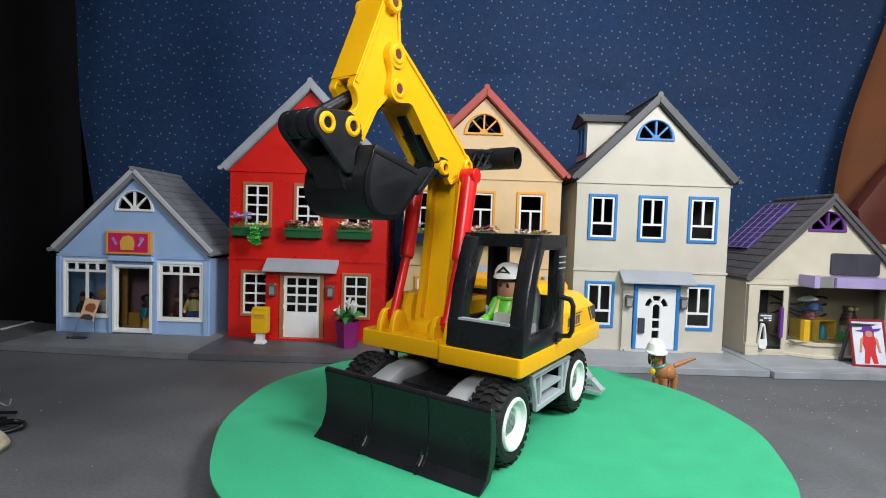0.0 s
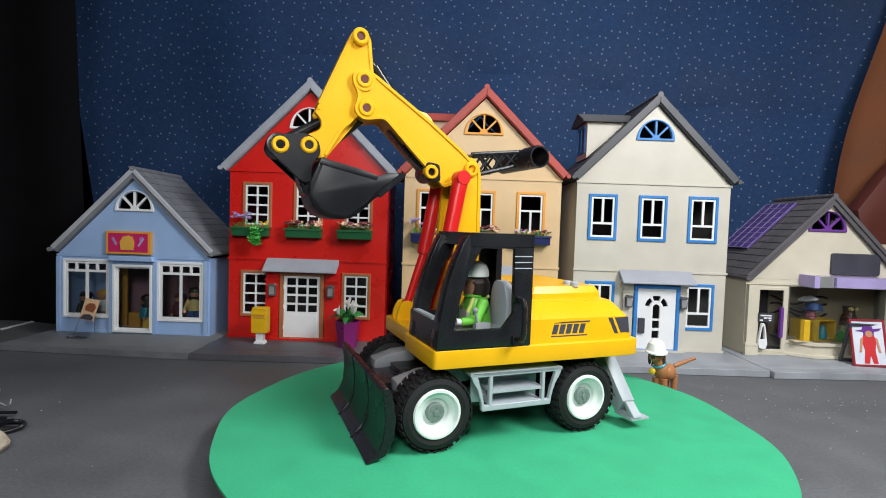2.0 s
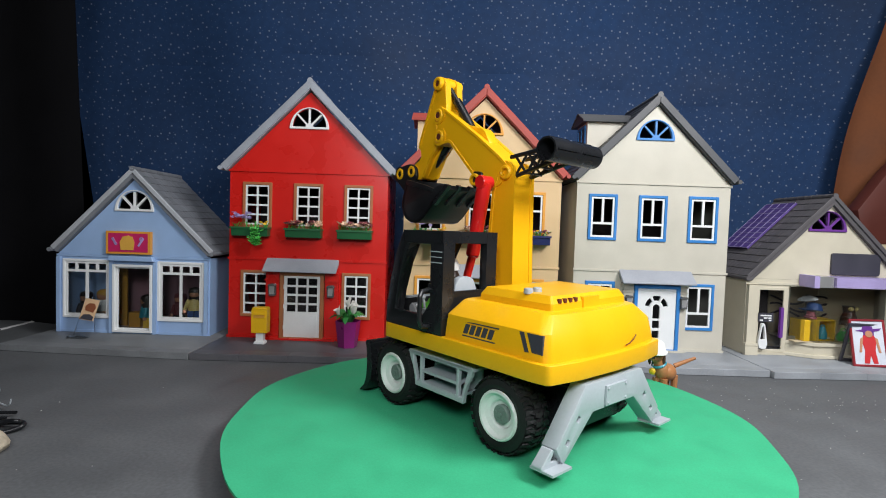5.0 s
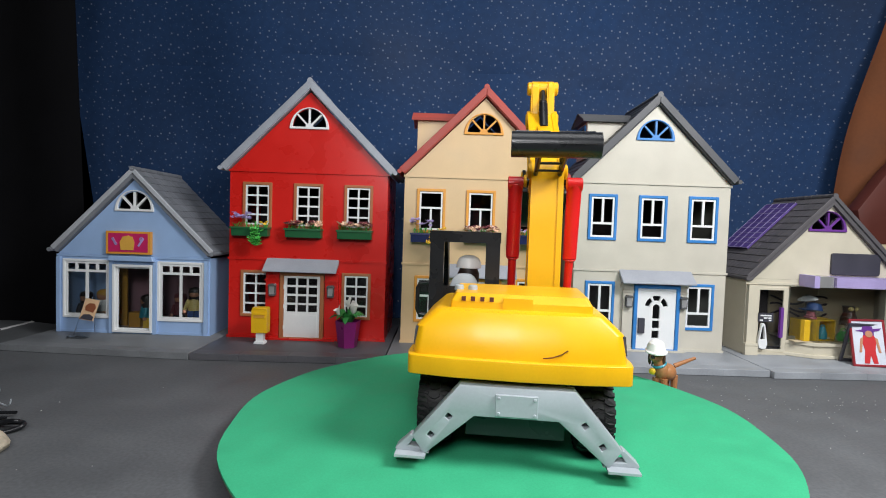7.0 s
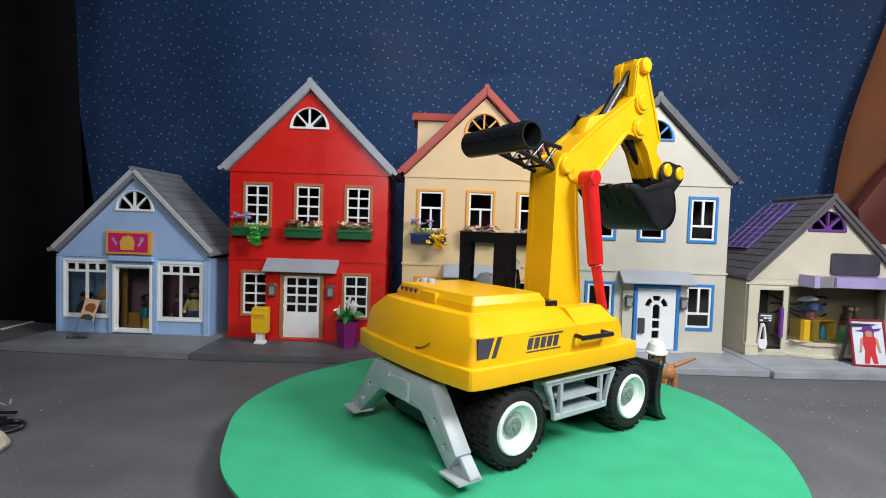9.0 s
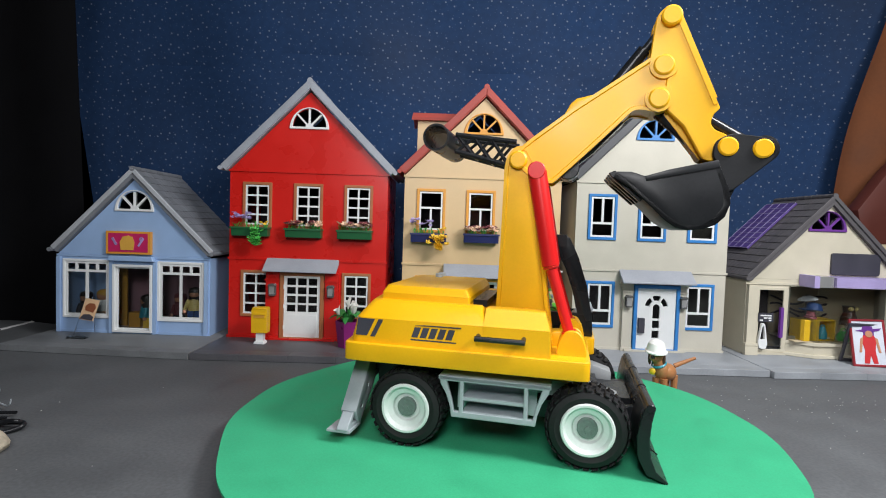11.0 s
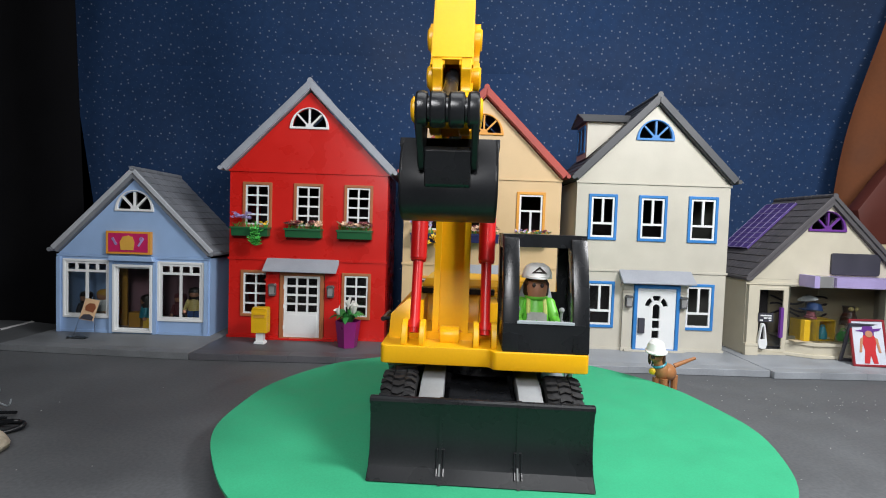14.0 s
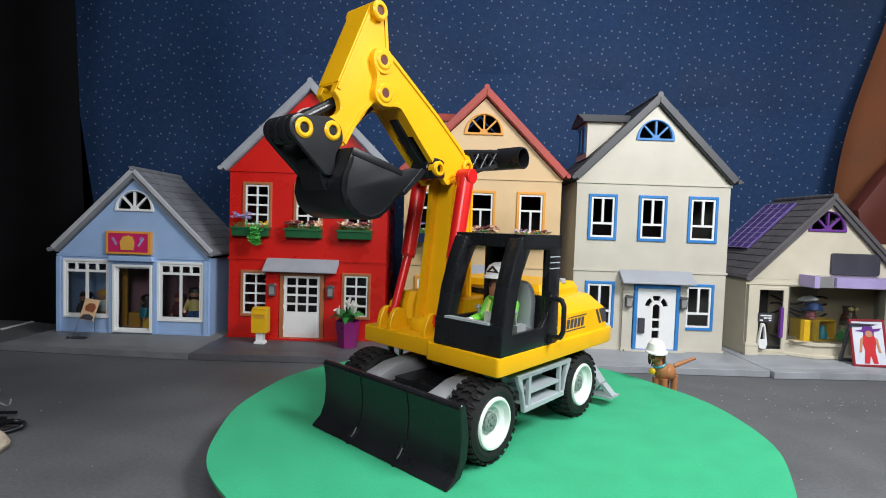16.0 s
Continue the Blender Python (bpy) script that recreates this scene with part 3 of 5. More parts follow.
plate(bm, [(6, 258), (22, 273), (64, 304), (132, 349), (140, 350), (136, 342), (66, 297), (26, 267), (12, 256)], [], "y", -46.5, -19.5)
plate(bm, [(146, 304), (138, 299), (128, 302), (119, 302), (94, 277), (92, 281), (116, 307), (140, 310)], [], "y", -46.5, -19.5)
for u, z in ((144, 342), (141, 311)):
    boss(bm, u, z, -57, -11, 9.6)
    rod(bm, (u, -54.5, z), (u, -12.5, z), 12.6, seg=28)
boom_ob = xp("boom_arm", bm, YELLOW, "yellow ribbed boom arm, hollow below")
# dark discs paint the shade inside the two deep pin holes
for u, z in ((144, 342), (141, 311)):
    xp("pin_hole_shade", rod(B(), (u, -13, z), (u, -11.9, z), 4.7, seg=20), MAROON, "dark disc for the shade in the pin hole", boom_ob)
xp("top_bracket", bev(plate(B(), [(50, 292), (60, 311), (66, 316), (80, 319), (94, 324)], [], "y", -42, -24), 1.2, 2), YELLOW, parent=boom_ob)
# black bar paints the shade in the boom's open hollow; the drum is a part
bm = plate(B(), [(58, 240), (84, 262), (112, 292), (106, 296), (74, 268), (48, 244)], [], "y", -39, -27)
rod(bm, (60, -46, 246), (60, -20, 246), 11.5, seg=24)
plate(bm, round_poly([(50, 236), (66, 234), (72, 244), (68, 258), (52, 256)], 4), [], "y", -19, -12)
xp("boom_shade_and_drum", bev(bm, 0.8, 1, 40), BLACK, "black bar for the shade in the hollow underside, with black pivot drum", boom_ob)
bm = B()
lathe(bm, [(4.6, -12), (4.6, -8), (7.4, -8), (8.4, -9.5), (8.4, -18)], (63, 0, 246), (0, 1, 0), 24)
xp("drum_pin", bm, YELLOW, parent=boom_ob)

# stick
bm = B()
stick = round_poly([(136, 388), (141, 396), (149, 398), (157, 391), (194, 306), (196, 302), (190, 296), (188, 288), (192, 282), (203, 277), (210, 268), (207, 257), (198, 253), (188, 253), (182, 255), (165, 285), (149, 301), (138, 312), (134, 330), (132, 350)], 3)
for l0, l1 in ((-49, -41), (-27, -19)):
    side = bev(plate(B(), stick, [], "y", l0, l1), 0.7, 1, 50)
    for rim in ([(156.4, 391), (193.4, 306), (190, 304.5), (153, 389.4)], [(132.6, 350), (136.6, 387), (140, 386.6), (136, 350)], [(182.4, 256), (165.4, 286), (149.4, 302), (151.6, 304.2), (168, 288), (185.2, 257.6)]):
        plate(side, rim, [], "y", l0 - 1.3, l1 + 1.3)
    merge(bm, side)
plate(bm, [(141, 396.6), (149, 398.4), (157.6, 391.4), (193, 310), (187, 308), (152, 388), (143, 391)], [], "y", -41.5, -26.5)
plate(bm, [(149, 398.8), (158, 392), (192.6, 312), (188.6, 311), (154.5, 389), (148, 394)], [], "y", -49.2, -18.8)
plate(bm, [(150, 303), (186, 260), (182, 254), (148, 298)], [], "y", -41.5, -26.5)
boss(bm, 149, 388, -56, -12, 9.4)
stick_ob = xp("stick", bm, YELLOW, "yellow ribbed dipper stick")
bm = B()
rod(bm, (146, -34, 386), (106, -34, 334), 3.8, seg=16), rod(bm, (128, -34, 363), (96, -34, 321), 6.2, seg=16)
rod(bm, (149, -42, 388), (149, -26, 388), 8.6, seg=20)
# the stick's pin hole gets its inner shade as a dark disc too
xp("pin_hole_shade", rod(B(), (149, -17, 388), (149, -14, 388), 4.7, seg=20), MAROON, "dark disc for the shade in the pin hole", stick_ob)
xp("stick_ram", bm, BLACK, "black ram with a glossy rod", stick_ob)
rod(bm := B(), (144, -34, 302), (186, -34, 264), 6.6, seg=16)
xp("stick_underside", bm, BLACK, parent=stick_ob)

# bucket
outer_c = [(191, 251), (195, 240), (201, 226), (203, 212), (199, 200), (192, 193), (182, 188.5), (169, 187), (158, 189), (148, 196), (136, 208), (116, 226), (102, 234), (105, 240)]
inner_c = [(110, 237), (118, 231), (138, 214), (152, 200), (160, 194), (169, 192), (181, 193.5), (190, 200), (196, 210), (195, 225), (190, 238), (186, 250)]
bm = plate(B(), outer_c + inner_c, [], "y", -71, 4)
for l0, l1 in ((-71, -68), (1, 4)):
    plate(bm, outer_c + [(118, 240), (130, 236), (150, 242)], [], "y", l0, l1)
    plate(bm, [(191, 251), (150, 242), (130, 236), (131, 231), (193, 244)], [], "y", l0 - 0.9, l1 + 0.9)
bucket = xp("bucket", bev(bm, 0.8, 2, 35), SATIN, "satin black digging bucket")
for k in range(4):
    l = -66 + k * 21.4
    bm = plate(B(), [(102, 234), (98, 239), (104, 241.5), (130, 216), (127, 212)], [], "y", l, l + 7)
    xp("bucket_tooth", bev(bm, 0.5, 1), BLACK, parent=bucket)
for l0, l1 in ((-56, -51), (-17, -12)):
    bm = plate(B(), round_poly([(244, 265), (238, 273), (205, 277.5), (192, 271), (189, 257), (197, 246), (199, 226), (207, 224), (241, 254)], 5), [], "y", l0, l1)
    xp("bucket_link", bev(bm, 0.9, 1), SATIN, parent=bucket)
bm = plate(B(), [(215, 238), (209, 242), (198, 228), (199, 210), (206, 214), (211, 226)], [], "y", -51.2, -16.8)
xp("bucket_web", bev(bm, 0.8, 1), BLACK, parent=bucket)
bm = B()
prof = [(0, -56), (9, -56)]
for d, w in ((-56, 8), (-46.5, 11), (-33.5, 11), (-20.5, 8)):
    prof += [(11.5, d + 0.6), (12.4, d + 2), (12.4, d + w - 2), (11.5, d + w), (8.6, d + w + 0.6), (8.6, d + w + 2)]
prof = prof[:-2] + [(9, -12), (0, -12)]
lathe(bm, prof, (233, 0, 263), (0, 1, 0), 24)
xp("bucket_roll", bm, BLACK, "black grooved hinge roll", bucket)
for u, z in ((231, 263), (202, 265)):
    bm = B()
    boss(bm, u, z, -59, -10, 8.8)
    xp("bucket_pin", bm, YELLOW, "yellow hinge pin", bucket)
rod(bm := B(), (230, -34, 268), (172, -34, 304), 5.6, seg=14)
xp("bucket_ram", bm, BLACK, parent=bucket)

# rear counterweight tube on its lattice arm
bm = B()
lathe(bm, [(13.5, -80), (13.5, 12), (11.5, 12), (11.5, -80), (13.5, -80)], (-69, 0, 272), (0, 1, 0), 32)
for a in (90, 180):
    p = Vector((-69 + 13.5 * math.cos(radians(a)), 0, 272 + 13.5 * math.sin(radians(a))))
    box(bm, p.x - 1, p.x + 1, -74, -38, p.z - 1, p.z + 1), box(bm, p.x - 1, p.x + 1, -28, 8, p.z - 1, p.z + 1)
tube = xp("counterweight_tube", bm, BLACK, "glossy black hollow cross tube on a lattice arm")
bm = B()
for l in (-47, -19):
    for a, b in (((8, 272), (-56, 280)), ((8, 246), (-56, 263)), ((0, 248), (-18, 275)), ((0, 272), (-18, 250)), ((-18, 275), (-36, 257)), ((-18, 251), (-36, 277)), ((-36, 277), (-54, 263)), ((-36, 257), (-54, 279))):
        rod(bm, (a[0], l, a[1]), (b[0], l, b[1]), 2.7 if a[0] == 8 else 1.7, seg=8)
for u, z in ((-18, 275), (-36, 277), (-18, 251), (-36, 257), (-54, 272)):
    rod(bm, (u, -47, z), (u, -19, z), 1.4, seg=8)
xp("lattice_arm", bm, BLACK, parent=tube)

# rams
for l in (3, -69):
    bm = B()
    top, mid, low = (31, l, 240), (48, l, 148), (71, l, 74)
    rod(bm, top, mid, 9.2, 8.6, seg=24), rod(bm, mid, (48.8, l, 145.5), 8.6, 7.4, seg=24)
    rod(bm, (31, l - 9.5, 240), (31, l + 9.5, 240), 8.5, seg=22)
    ram = xp("boom_ram", bev(bm, 0.8, 1), RED, "red lifting ram")
    rod(bm := B(), mid, low, 5.4, 5.0, seg=20)
    rod(bm, (67.5, l, 86), (69.6, l, 79), 7, seg=20)
    xp("ram_rod", bm, RED, parent=ram)
    bm = B()
    for d in (-12, 6):
        plate(bm, round_poly([(56, 62), (86, 62), (83, 78), (77, 88), (65, 88), (59, 78)], 6), [], "y", l + d, l + d + 6)
    xp("ram_bracket", bev(bm, 0.8, 1), YELLOW)
bm = B()
plate(bm, round_poly([(48, 62), (68, 62), (67, 76), (58, 80), (48, 78)], 5), [], "y", -43, -23)
xp("mast_bracket", bev(bm, 1.2, 2), YELLOW)


# ---- toy figures: each one plain mesh ----
def painter(bm):
    done = set()

    def paint(index):
        for f in bm.faces:
            if f not in done:
                f.material_index = index
                done.add(f)
    return paint


def toy_driver():
    bm = B()
    p = painter(bm)
    lathe(bm, [(10.5, 0), (11.5, 6), (11.8, 12), (10.5, 17), (7, 20), (0, 21)], (28, 61, 119), (0, 0, 1), 22)
    p(0)
    lathe(bm, [(11.5, 1), (13.4, 5), (13.8, 16), (11, 22), (0, 24)], (24.2, 61, 117), (0, 0, 1), 22)
    p(1)
    for l in (-4.3, 4.3):
        ball(bm, (39.4, 61 + l, 132.5), 1.9, 0.5, 1, 1.3, 10)
    p(1)
    lathe(bm, [(15.5, -0.4), (16, 0), (15.4, 6), (12.4, 12), (7, 15.2), (0, 16)], (28, 61, 140), (0, 0, 1), 26)
    plate(bm, [(30 + 21 * math.cos(a), 61 + 13.5 * math.sin(a)) for a in np.linspace(-1.5, 1.5, 12)], [], "z", 140, 142)
    p(2)
    plate(bm, [(53.5, 145.5), (69.5, 145.5), (61.5, 152.5)], [[(57.5, 147), (65, 147), (61.5, 150.2)]], "x", 42.2, 43.6)
    p(1)
    lathe(bm, [(17, 0), (16.5, 14), (14, 30), (11, 38), (6, 41), (0, 41)], (24, 61, 79), (0, 0, 1), 20)
    lathe(bm, [(9, 0), (12, 2), (12.5, 4), (8, 6)], (27, 61, 116), (0, 0, 1), 18)
    p(3)
    for s in (1, -1):
        rod(bm, (24, 61 + s * 15, 112), (34, 61 + s * 20, 96), 6.2, 5.2, seg=14), ball(bm, (24, 61 + s * 15, 112), 6.4)
        rod(bm, (34, 61 + s * 20, 96), (50, 61 + s * 19, 94), 5.2, 4.4, seg=14), ball(bm, (34, 61 + s * 20, 96), 5.3)
    p(3)
    for s in (1, -1):
        rod(bm, (50, 61 + s * 19, 94), (56, 61 + s * 19, 94.5), 3.6, seg=12)
    p(4)
    plate(bm, [(50, 80), (72, 80), (71, 104), (51, 104)], [], "x", 36, 40)
    p(5)
    for s in (1, -1):
        rod(bm, (38.5, 61 + s * 9, 102), (30, 61 + s * 8, 121), 2.3, seg=8), rod(bm, (30, 61 + s * 8, 121), (14, 61 + s * 7, 118), 2.3, seg=8)
    p(6)
    box(bm, 39.6, 41, 53, 69, 86, 91)
    p(1)
    for s in (1, -1):
        rod(bm, (24, 61 + s * 8, 82), (58, 61 + s * 8, 84), 7.5, 6.5, seg=14)
    p(5)
    for f in bm.faces:
        f.smooth = True
    bmesh.ops.translate(bm, vec=(OFF[0] + 8, OFF[1] - 3, OFF[2] - 8), verts=bm.verts[:])
    return thing("toy_driver", bm, [SKIN_DARK, HAIR, HELMET, LIME, WHITE, BIB, STRAP], (AXIS[0], AXIS[1], TOP), "toy figure in white hard hat and lime shirt in the cab", "toy figure")


driver = toy_driver()


# ---- the toy houses; millimetres, the fronts stand on one line ----
FRONT, SLAB, DEEP = 1013, 12, 165


class House:
    def __init__(self, name, x0, x1, label, category="house"):
        self.x0, self.x1, self.cx = x0, x1, (x0 + x1) / 2
        self.root = thing(name, None, None, (self.cx / 1000, FRONT / 1000, SLAB / 1000), label, category, "row of toy houses")
        self.off = (-self.cx, -FRONT, -SLAB)

    def add(self, name, bm, mat, label="", parent=None):
        return part(name, bm, mat, parent or self.root, label, self.off)


def rect(x0, x1, z0, z1):
    return [(x0, z0), (x1, z0), (x1, z1), (x0, z1)]


def facade(h, mat, eave, holes, gable_hole, storeys=()):
    """Front wall with its openings, gable, side walls, added dark backing and floors, storey mouldings."""
    y = FRONT
    h.add("front_wall", plate(B(), rect(h.x0, h.x1, SLAB, eave), holes, "y", y, y + 5), mat)
    half = (h.x1 - h.x0) / 2
    gable = [(h.x0, eave + 0.3), (h.x1, eave + 0.3), (h.cx, eave + half)]
    h.add("gable", plate(B(), gable, [gable_hole], "y", y, y + 5), mat)
    for a, b in ((h.x0, h.x0 + 4), (h.x1 - 4, h.x1)):
        h.add("side_wall", box(B(), a, b, y + 5.2, y + DEEP, SLAB, eave), mat)
    # added back and floors, coloured near-black to put the rooms in shade
    h.add("dark_backing", plate(B(), [(h.x0 + 4.2, SLAB), (h.x1 - 4.2, SLAB), (h.x1 - 4.2, eave), (h.cx, eave + half - 5), (h.x0 + 4.2, eave)], [], "y", y + DEEP - 5, y + DEEP), DARK)
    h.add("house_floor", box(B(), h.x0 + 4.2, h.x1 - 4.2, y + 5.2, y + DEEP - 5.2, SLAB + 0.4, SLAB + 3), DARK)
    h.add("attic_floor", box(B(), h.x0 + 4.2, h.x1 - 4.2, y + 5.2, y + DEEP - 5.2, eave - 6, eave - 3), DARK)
    for z in storeys:
        h.add("string_course", bev(box(B(), h.x0 - 2, h.x1 + 2, y - 2.2, y - 0.1, z - 2, z + 2), 0.8, 1), mat)
    h.add("plinth", bev(box(B(), h.x0 - 2, h.x1 + 2, y - 2.6, y - 0.1, SLAB + 0.2, SLAB + 5), 0.7, 1), mat)


def arch_pts(cx, z0, r, k=1.08, n=18):
    return [(cx + r * math.cos(math.pi * i / n), z0 + r * k * math.sin(math.pi * i / n)) for i in range(n + 1)]


def arch_window(h, cx, z0, r, mat, pane_mat=PANE):
    frame_ob = h.add("gable_window", bev(plate(B(), arch_pts(cx, z0, r), [arch_pts(cx, z0 + 4.5, r - 6)], "y", FRONT - 3, FRONT + 3), 0.7, 1), mat, "half-round fan window")
    bm = B()
    for a in (45, 90, 135):
        d = Vector((math.cos(radians(a)), math.sin(radians(a)) * 1.08))
        n = Vector((-d.y, d.x)).normalized() * 1.7
        p, q = Vector((cx, z0 + 4)) + d * 4, Vector((cx, z0 + 3)) + d * (r - 6)
        plate(bm, [tuple(p - n), tuple(q - n), tuple(q + n), tuple(p + n)], [], "y", FRONT - 2.4, FRONT + 2)
    plate(bm, arch_pts(cx, z0 + 3, 8), [], "y", FRONT - 2.5, FRONT + 2)
    h.add("spokes", bm, mat, parent=frame_ob)
    h.add("pane", plate(B(), arch_pts(cx, z0 + 2.6, r - 4.5), [], "y", FRONT + 2.3, FRONT + 3), pane_mat, parent=frame_ob)


def grid_panes(x0, x1, z0, z1, cols, rows, bar):
    """Pane openings of a sash; rows and cols are fractions of width and height."""
    out, z = [], z1
    for i, (hgt, widths) in enumerate(zip(rows, cols)):
        hh = (z1 - z0) * hgt
        x = x0
        for w in widths:
            ww = (x1 - x0) * w
            out.append((x + bar, x + ww - bar, z - hh + bar, z - bar))
            x += ww
        z -= hh
    return out


def window(h, x0, x1, z0, z1, frame_mat, sash_mat, rows, cols, border=5.5, bar=1.7, y=FRONT, name="window", pane_mat=PANE, out=3.0):
    f = h.add(name, bev(plate(B(), rect(x0, x1, z0, z1), [rect(x0 + border, x1 - border, z0 + border, z1 - border)], "y", y - out, y + 3), 0.7, 1), frame_mat, "moulded %s frame" % name)
    a, b, c, d = x0 + border + 0.2, x1 - border - 0.2, z0 + border + 0.2, z1 - border - 0.2
    panes = grid_panes(a + 1.4, b - 1.4, c + 1.4, d - 1.4, cols, rows, bar)
    h.add("sash", bev(plate(B(), rect(a, b, c, d), [rect(*p) for p in panes], "y", y - 1.2, y + 2.6), 0.45, 1), sash_mat, parent=f)
    for p in panes:
        h.add("pane", box(B(), p[0] - 0.5, p[1] + 0.5, y + 0.8, y + 1.5, p[2] - 0.5, p[3] + 0.5), pane_mat, parent=f)
    return f


HALF = (0.5, 0.5)


def roof(h, eave, mat, board_mat, over=14, tiled=(1, -1), front=11, board=19):
    """Two tiled slopes at 45 degrees, edge boards along the gable, ridge and gutters."""
    half = (h.x1 - h.x0) / 2
    zr = eave + half + 24
    run = half + over
    y0, y1 = FRONT - front, FRONT + DEEP + 8
    for s in (1, -1):
        tri = [(h.cx, zr - 5), (h.cx + s * run, zr - run - 5), (h.cx + s * (run - 9), zr - run - 13), (h.cx, zr - 21)]
        slope = h.add("roof_slope", plate(B(), tri, [], "y", y0 + 3, y1), mat)
        n = 12
        bm = B()
        for i in range(n):
            for j in range(15 if s in tiled else 1):
                cols = 15 if s in tiled else 1
                a, b = run * i / n, run * (i + 1) / n + 2
                ya, yb = y0 + 6 + (y1 - y0 - 6) * j / cols, y0 + 6 + (y1 - y0 - 6) * (j + 1) / cols
                g = 0.5 if cols > 1 else 0
                lift = 0.4 * ((i * 7 + j * 5) % 3)
                quad = [(h.cx + s * a, zr - a - 3.0), (h.cx + s * b, zr - b - 1.2 + 0.5 * lift), (h.cx + s * (b - 2), zr - b - 6), (h.cx + s * a, zr - a - 6)]
                plate(bm, quad, [], "y", ya + g, yb - g)
        tagged(h.add("roof_tiles", bm, mat, parent=slope), kind="stuff")
        edge = [(h.cx, zr), (h.cx + s * (run + 2), zr - run - 2), (h.cx + s * (run - board * 0.42), zr - run - 2 - board * 0.53), (h.cx, zr - board)]
        h.add("barge_board", bev(plate(B(), edge, [], "y", y0, y0 + 5.5), 0.8, 1), board_mat, "edge board along the gable")
        gx = h.cx + s * (run + 1)
        bm = rod(B(), (gx, y0 - 4, zr - run - 8), (gx, y1, zr - run - 8), 4.2, seg=12)
        h.add("gutter", bm, mat)
    bm = B()
    for k in range(9):
        rod(bm, (h.cx, y0 + k * (y1 - y0) / 9, zr - 3.5), (h.cx, y0 + (k + 0.96) * (y1 - y0) / 9, zr - 3.8), 5.4, 5.0, seg=10)
    h.add("ridge", bm, mat)


def canopy(h, x0, x1, z, reach=29, mat=None):
    bm = plate(B(), [(FRONT - 1, z + 24), (FRONT - reach, z + 2), (FRONT - reach, z - 2), (FRONT - 1, z + 14)], [], "x", x0, x1)
    c = h.add("door_canopy", bev(bm, 0.8, 1), mat or ROOF_GREY, "grey sloping door canopy")
    for x in (x0 + 7, x1 - 7):
        h.add("bracket", plate(B(), [(FRONT - 0.2, z + 10), (FRONT - reach + 12, z - 1), (FRONT - reach + 12, z - 4), (FRONT - 8, z - 4), (FRONT - 0.2, z - 12)], [], "x", x - 2.5, x + 2.5), h.mat, parent=c)


def wall_lamp(h, x, z, y):
    bm = B()
    box(bm, x - 6.5, x + 6.5, y - 4, y, z - 11, z + 8)
    plate(bm, [(x - 8, z + 7.5), (x + 8, z + 7.5), (x + 4.5, z + 12), (x - 4.5, z + 12)], [], "y", y - 11.5, y)
    box(bm, x - 6, x + 6, y - 9.5, y, z - 12, z - 9)
    for dx in (-6.4, 6.4):
        rod(bm, (x + dx * 0.8, y - 9, z - 10), (x + dx, y - 10, z + 8), 0.9, seg=6)
    lamp = h.add("wall_lamp", bev(bm, 0.6, 1), SMOKE, "dark smoky wall lantern")
    h.add("lamp_glass", bev(box(B(), x - 4.8, x + 4.8, y - 9, y - 3.8, z - 9.2, z + 7.7), 0.5, 1), SILVER, parent=lamp)


def porch(h, x0, x1, d0, d1, top, out=9):
    """Pilasters beside the door with base and cap mouldings."""
    for a, b in ((x0, d0), (d1, x1)):
        bm = box(B(), a, b, FRONT - out, FRONT - 0.1, SLAB + 0.3, top)
        box(bm, a - 2, b + (2 if b == x1 else 0), FRONT - out - 3, FRONT - out - 0.1, SLAB + 0.3, SLAB + 7)
        box(bm, a - 2, b + 1, FRONT - out - 2, FRONT - out - 0.1, top - 18, top - 15)
        h.add("pilaster", bev(bm, 0.8, 1), h.mat)
    h.add("door_step", bev(box(B(), x0 + 4, x1 - 4, FRONT - out - 8, FRONT - 0.1, SLAB + 0.3, SLAB + 4), 0.8, 1), h.mat)


def glazed_door(h, x0, x1, z0, z1, frame_mat, y):
    """Half-glazed white door: three by four panes over a plain panel."""
    f = h.add("door", bev(plate(B(), rect(x0 - 8, x1 + 8, z0 - 5, z1 + 6), [rect(x0, x1, z0, z1)], "y", y - 3, y + 4), 0.8, 1), frame_mat, "white half-glazed door in its frame")
    mid = z0 + (z1 - z0) * 0.40
    panes = grid_panes(x0 + 4, x1 - 4, mid, z1 - 3, [(1 / 3,) * 3] * 4, (0.25,) * 4, 1.9)
    bm = plate(B(), rect(x0 + 0.3, x1 - 0.3, z0 + 0.3, z1 - 0.3), [rect(*p) for p in panes], "y", y, y + 4)
    box(bm, x0 + 6, x1 - 6, y - 1, y - 0.05, z0 + 6, mid - 4)
    h.add("door_leaf", bev(bm, 0.6, 1), WHITE, parent=f)
    for p in panes:
        h.add("pane", box(B(), p[0] - 0.5, p[1] + 0.5, y + 1.8, y + 2.4, p[2] - 0.5, p[3] + 0.5), PANE, parent=f)
    for z in (z0 + 20, z0 + 62, z1 - 22):
        h.add("hinge", rod(B(), (x0 + 1, y - 2, z - 4), (x0 + 1, y - 2, z + 4), 1.6, seg=8), WHITE, parent=f)


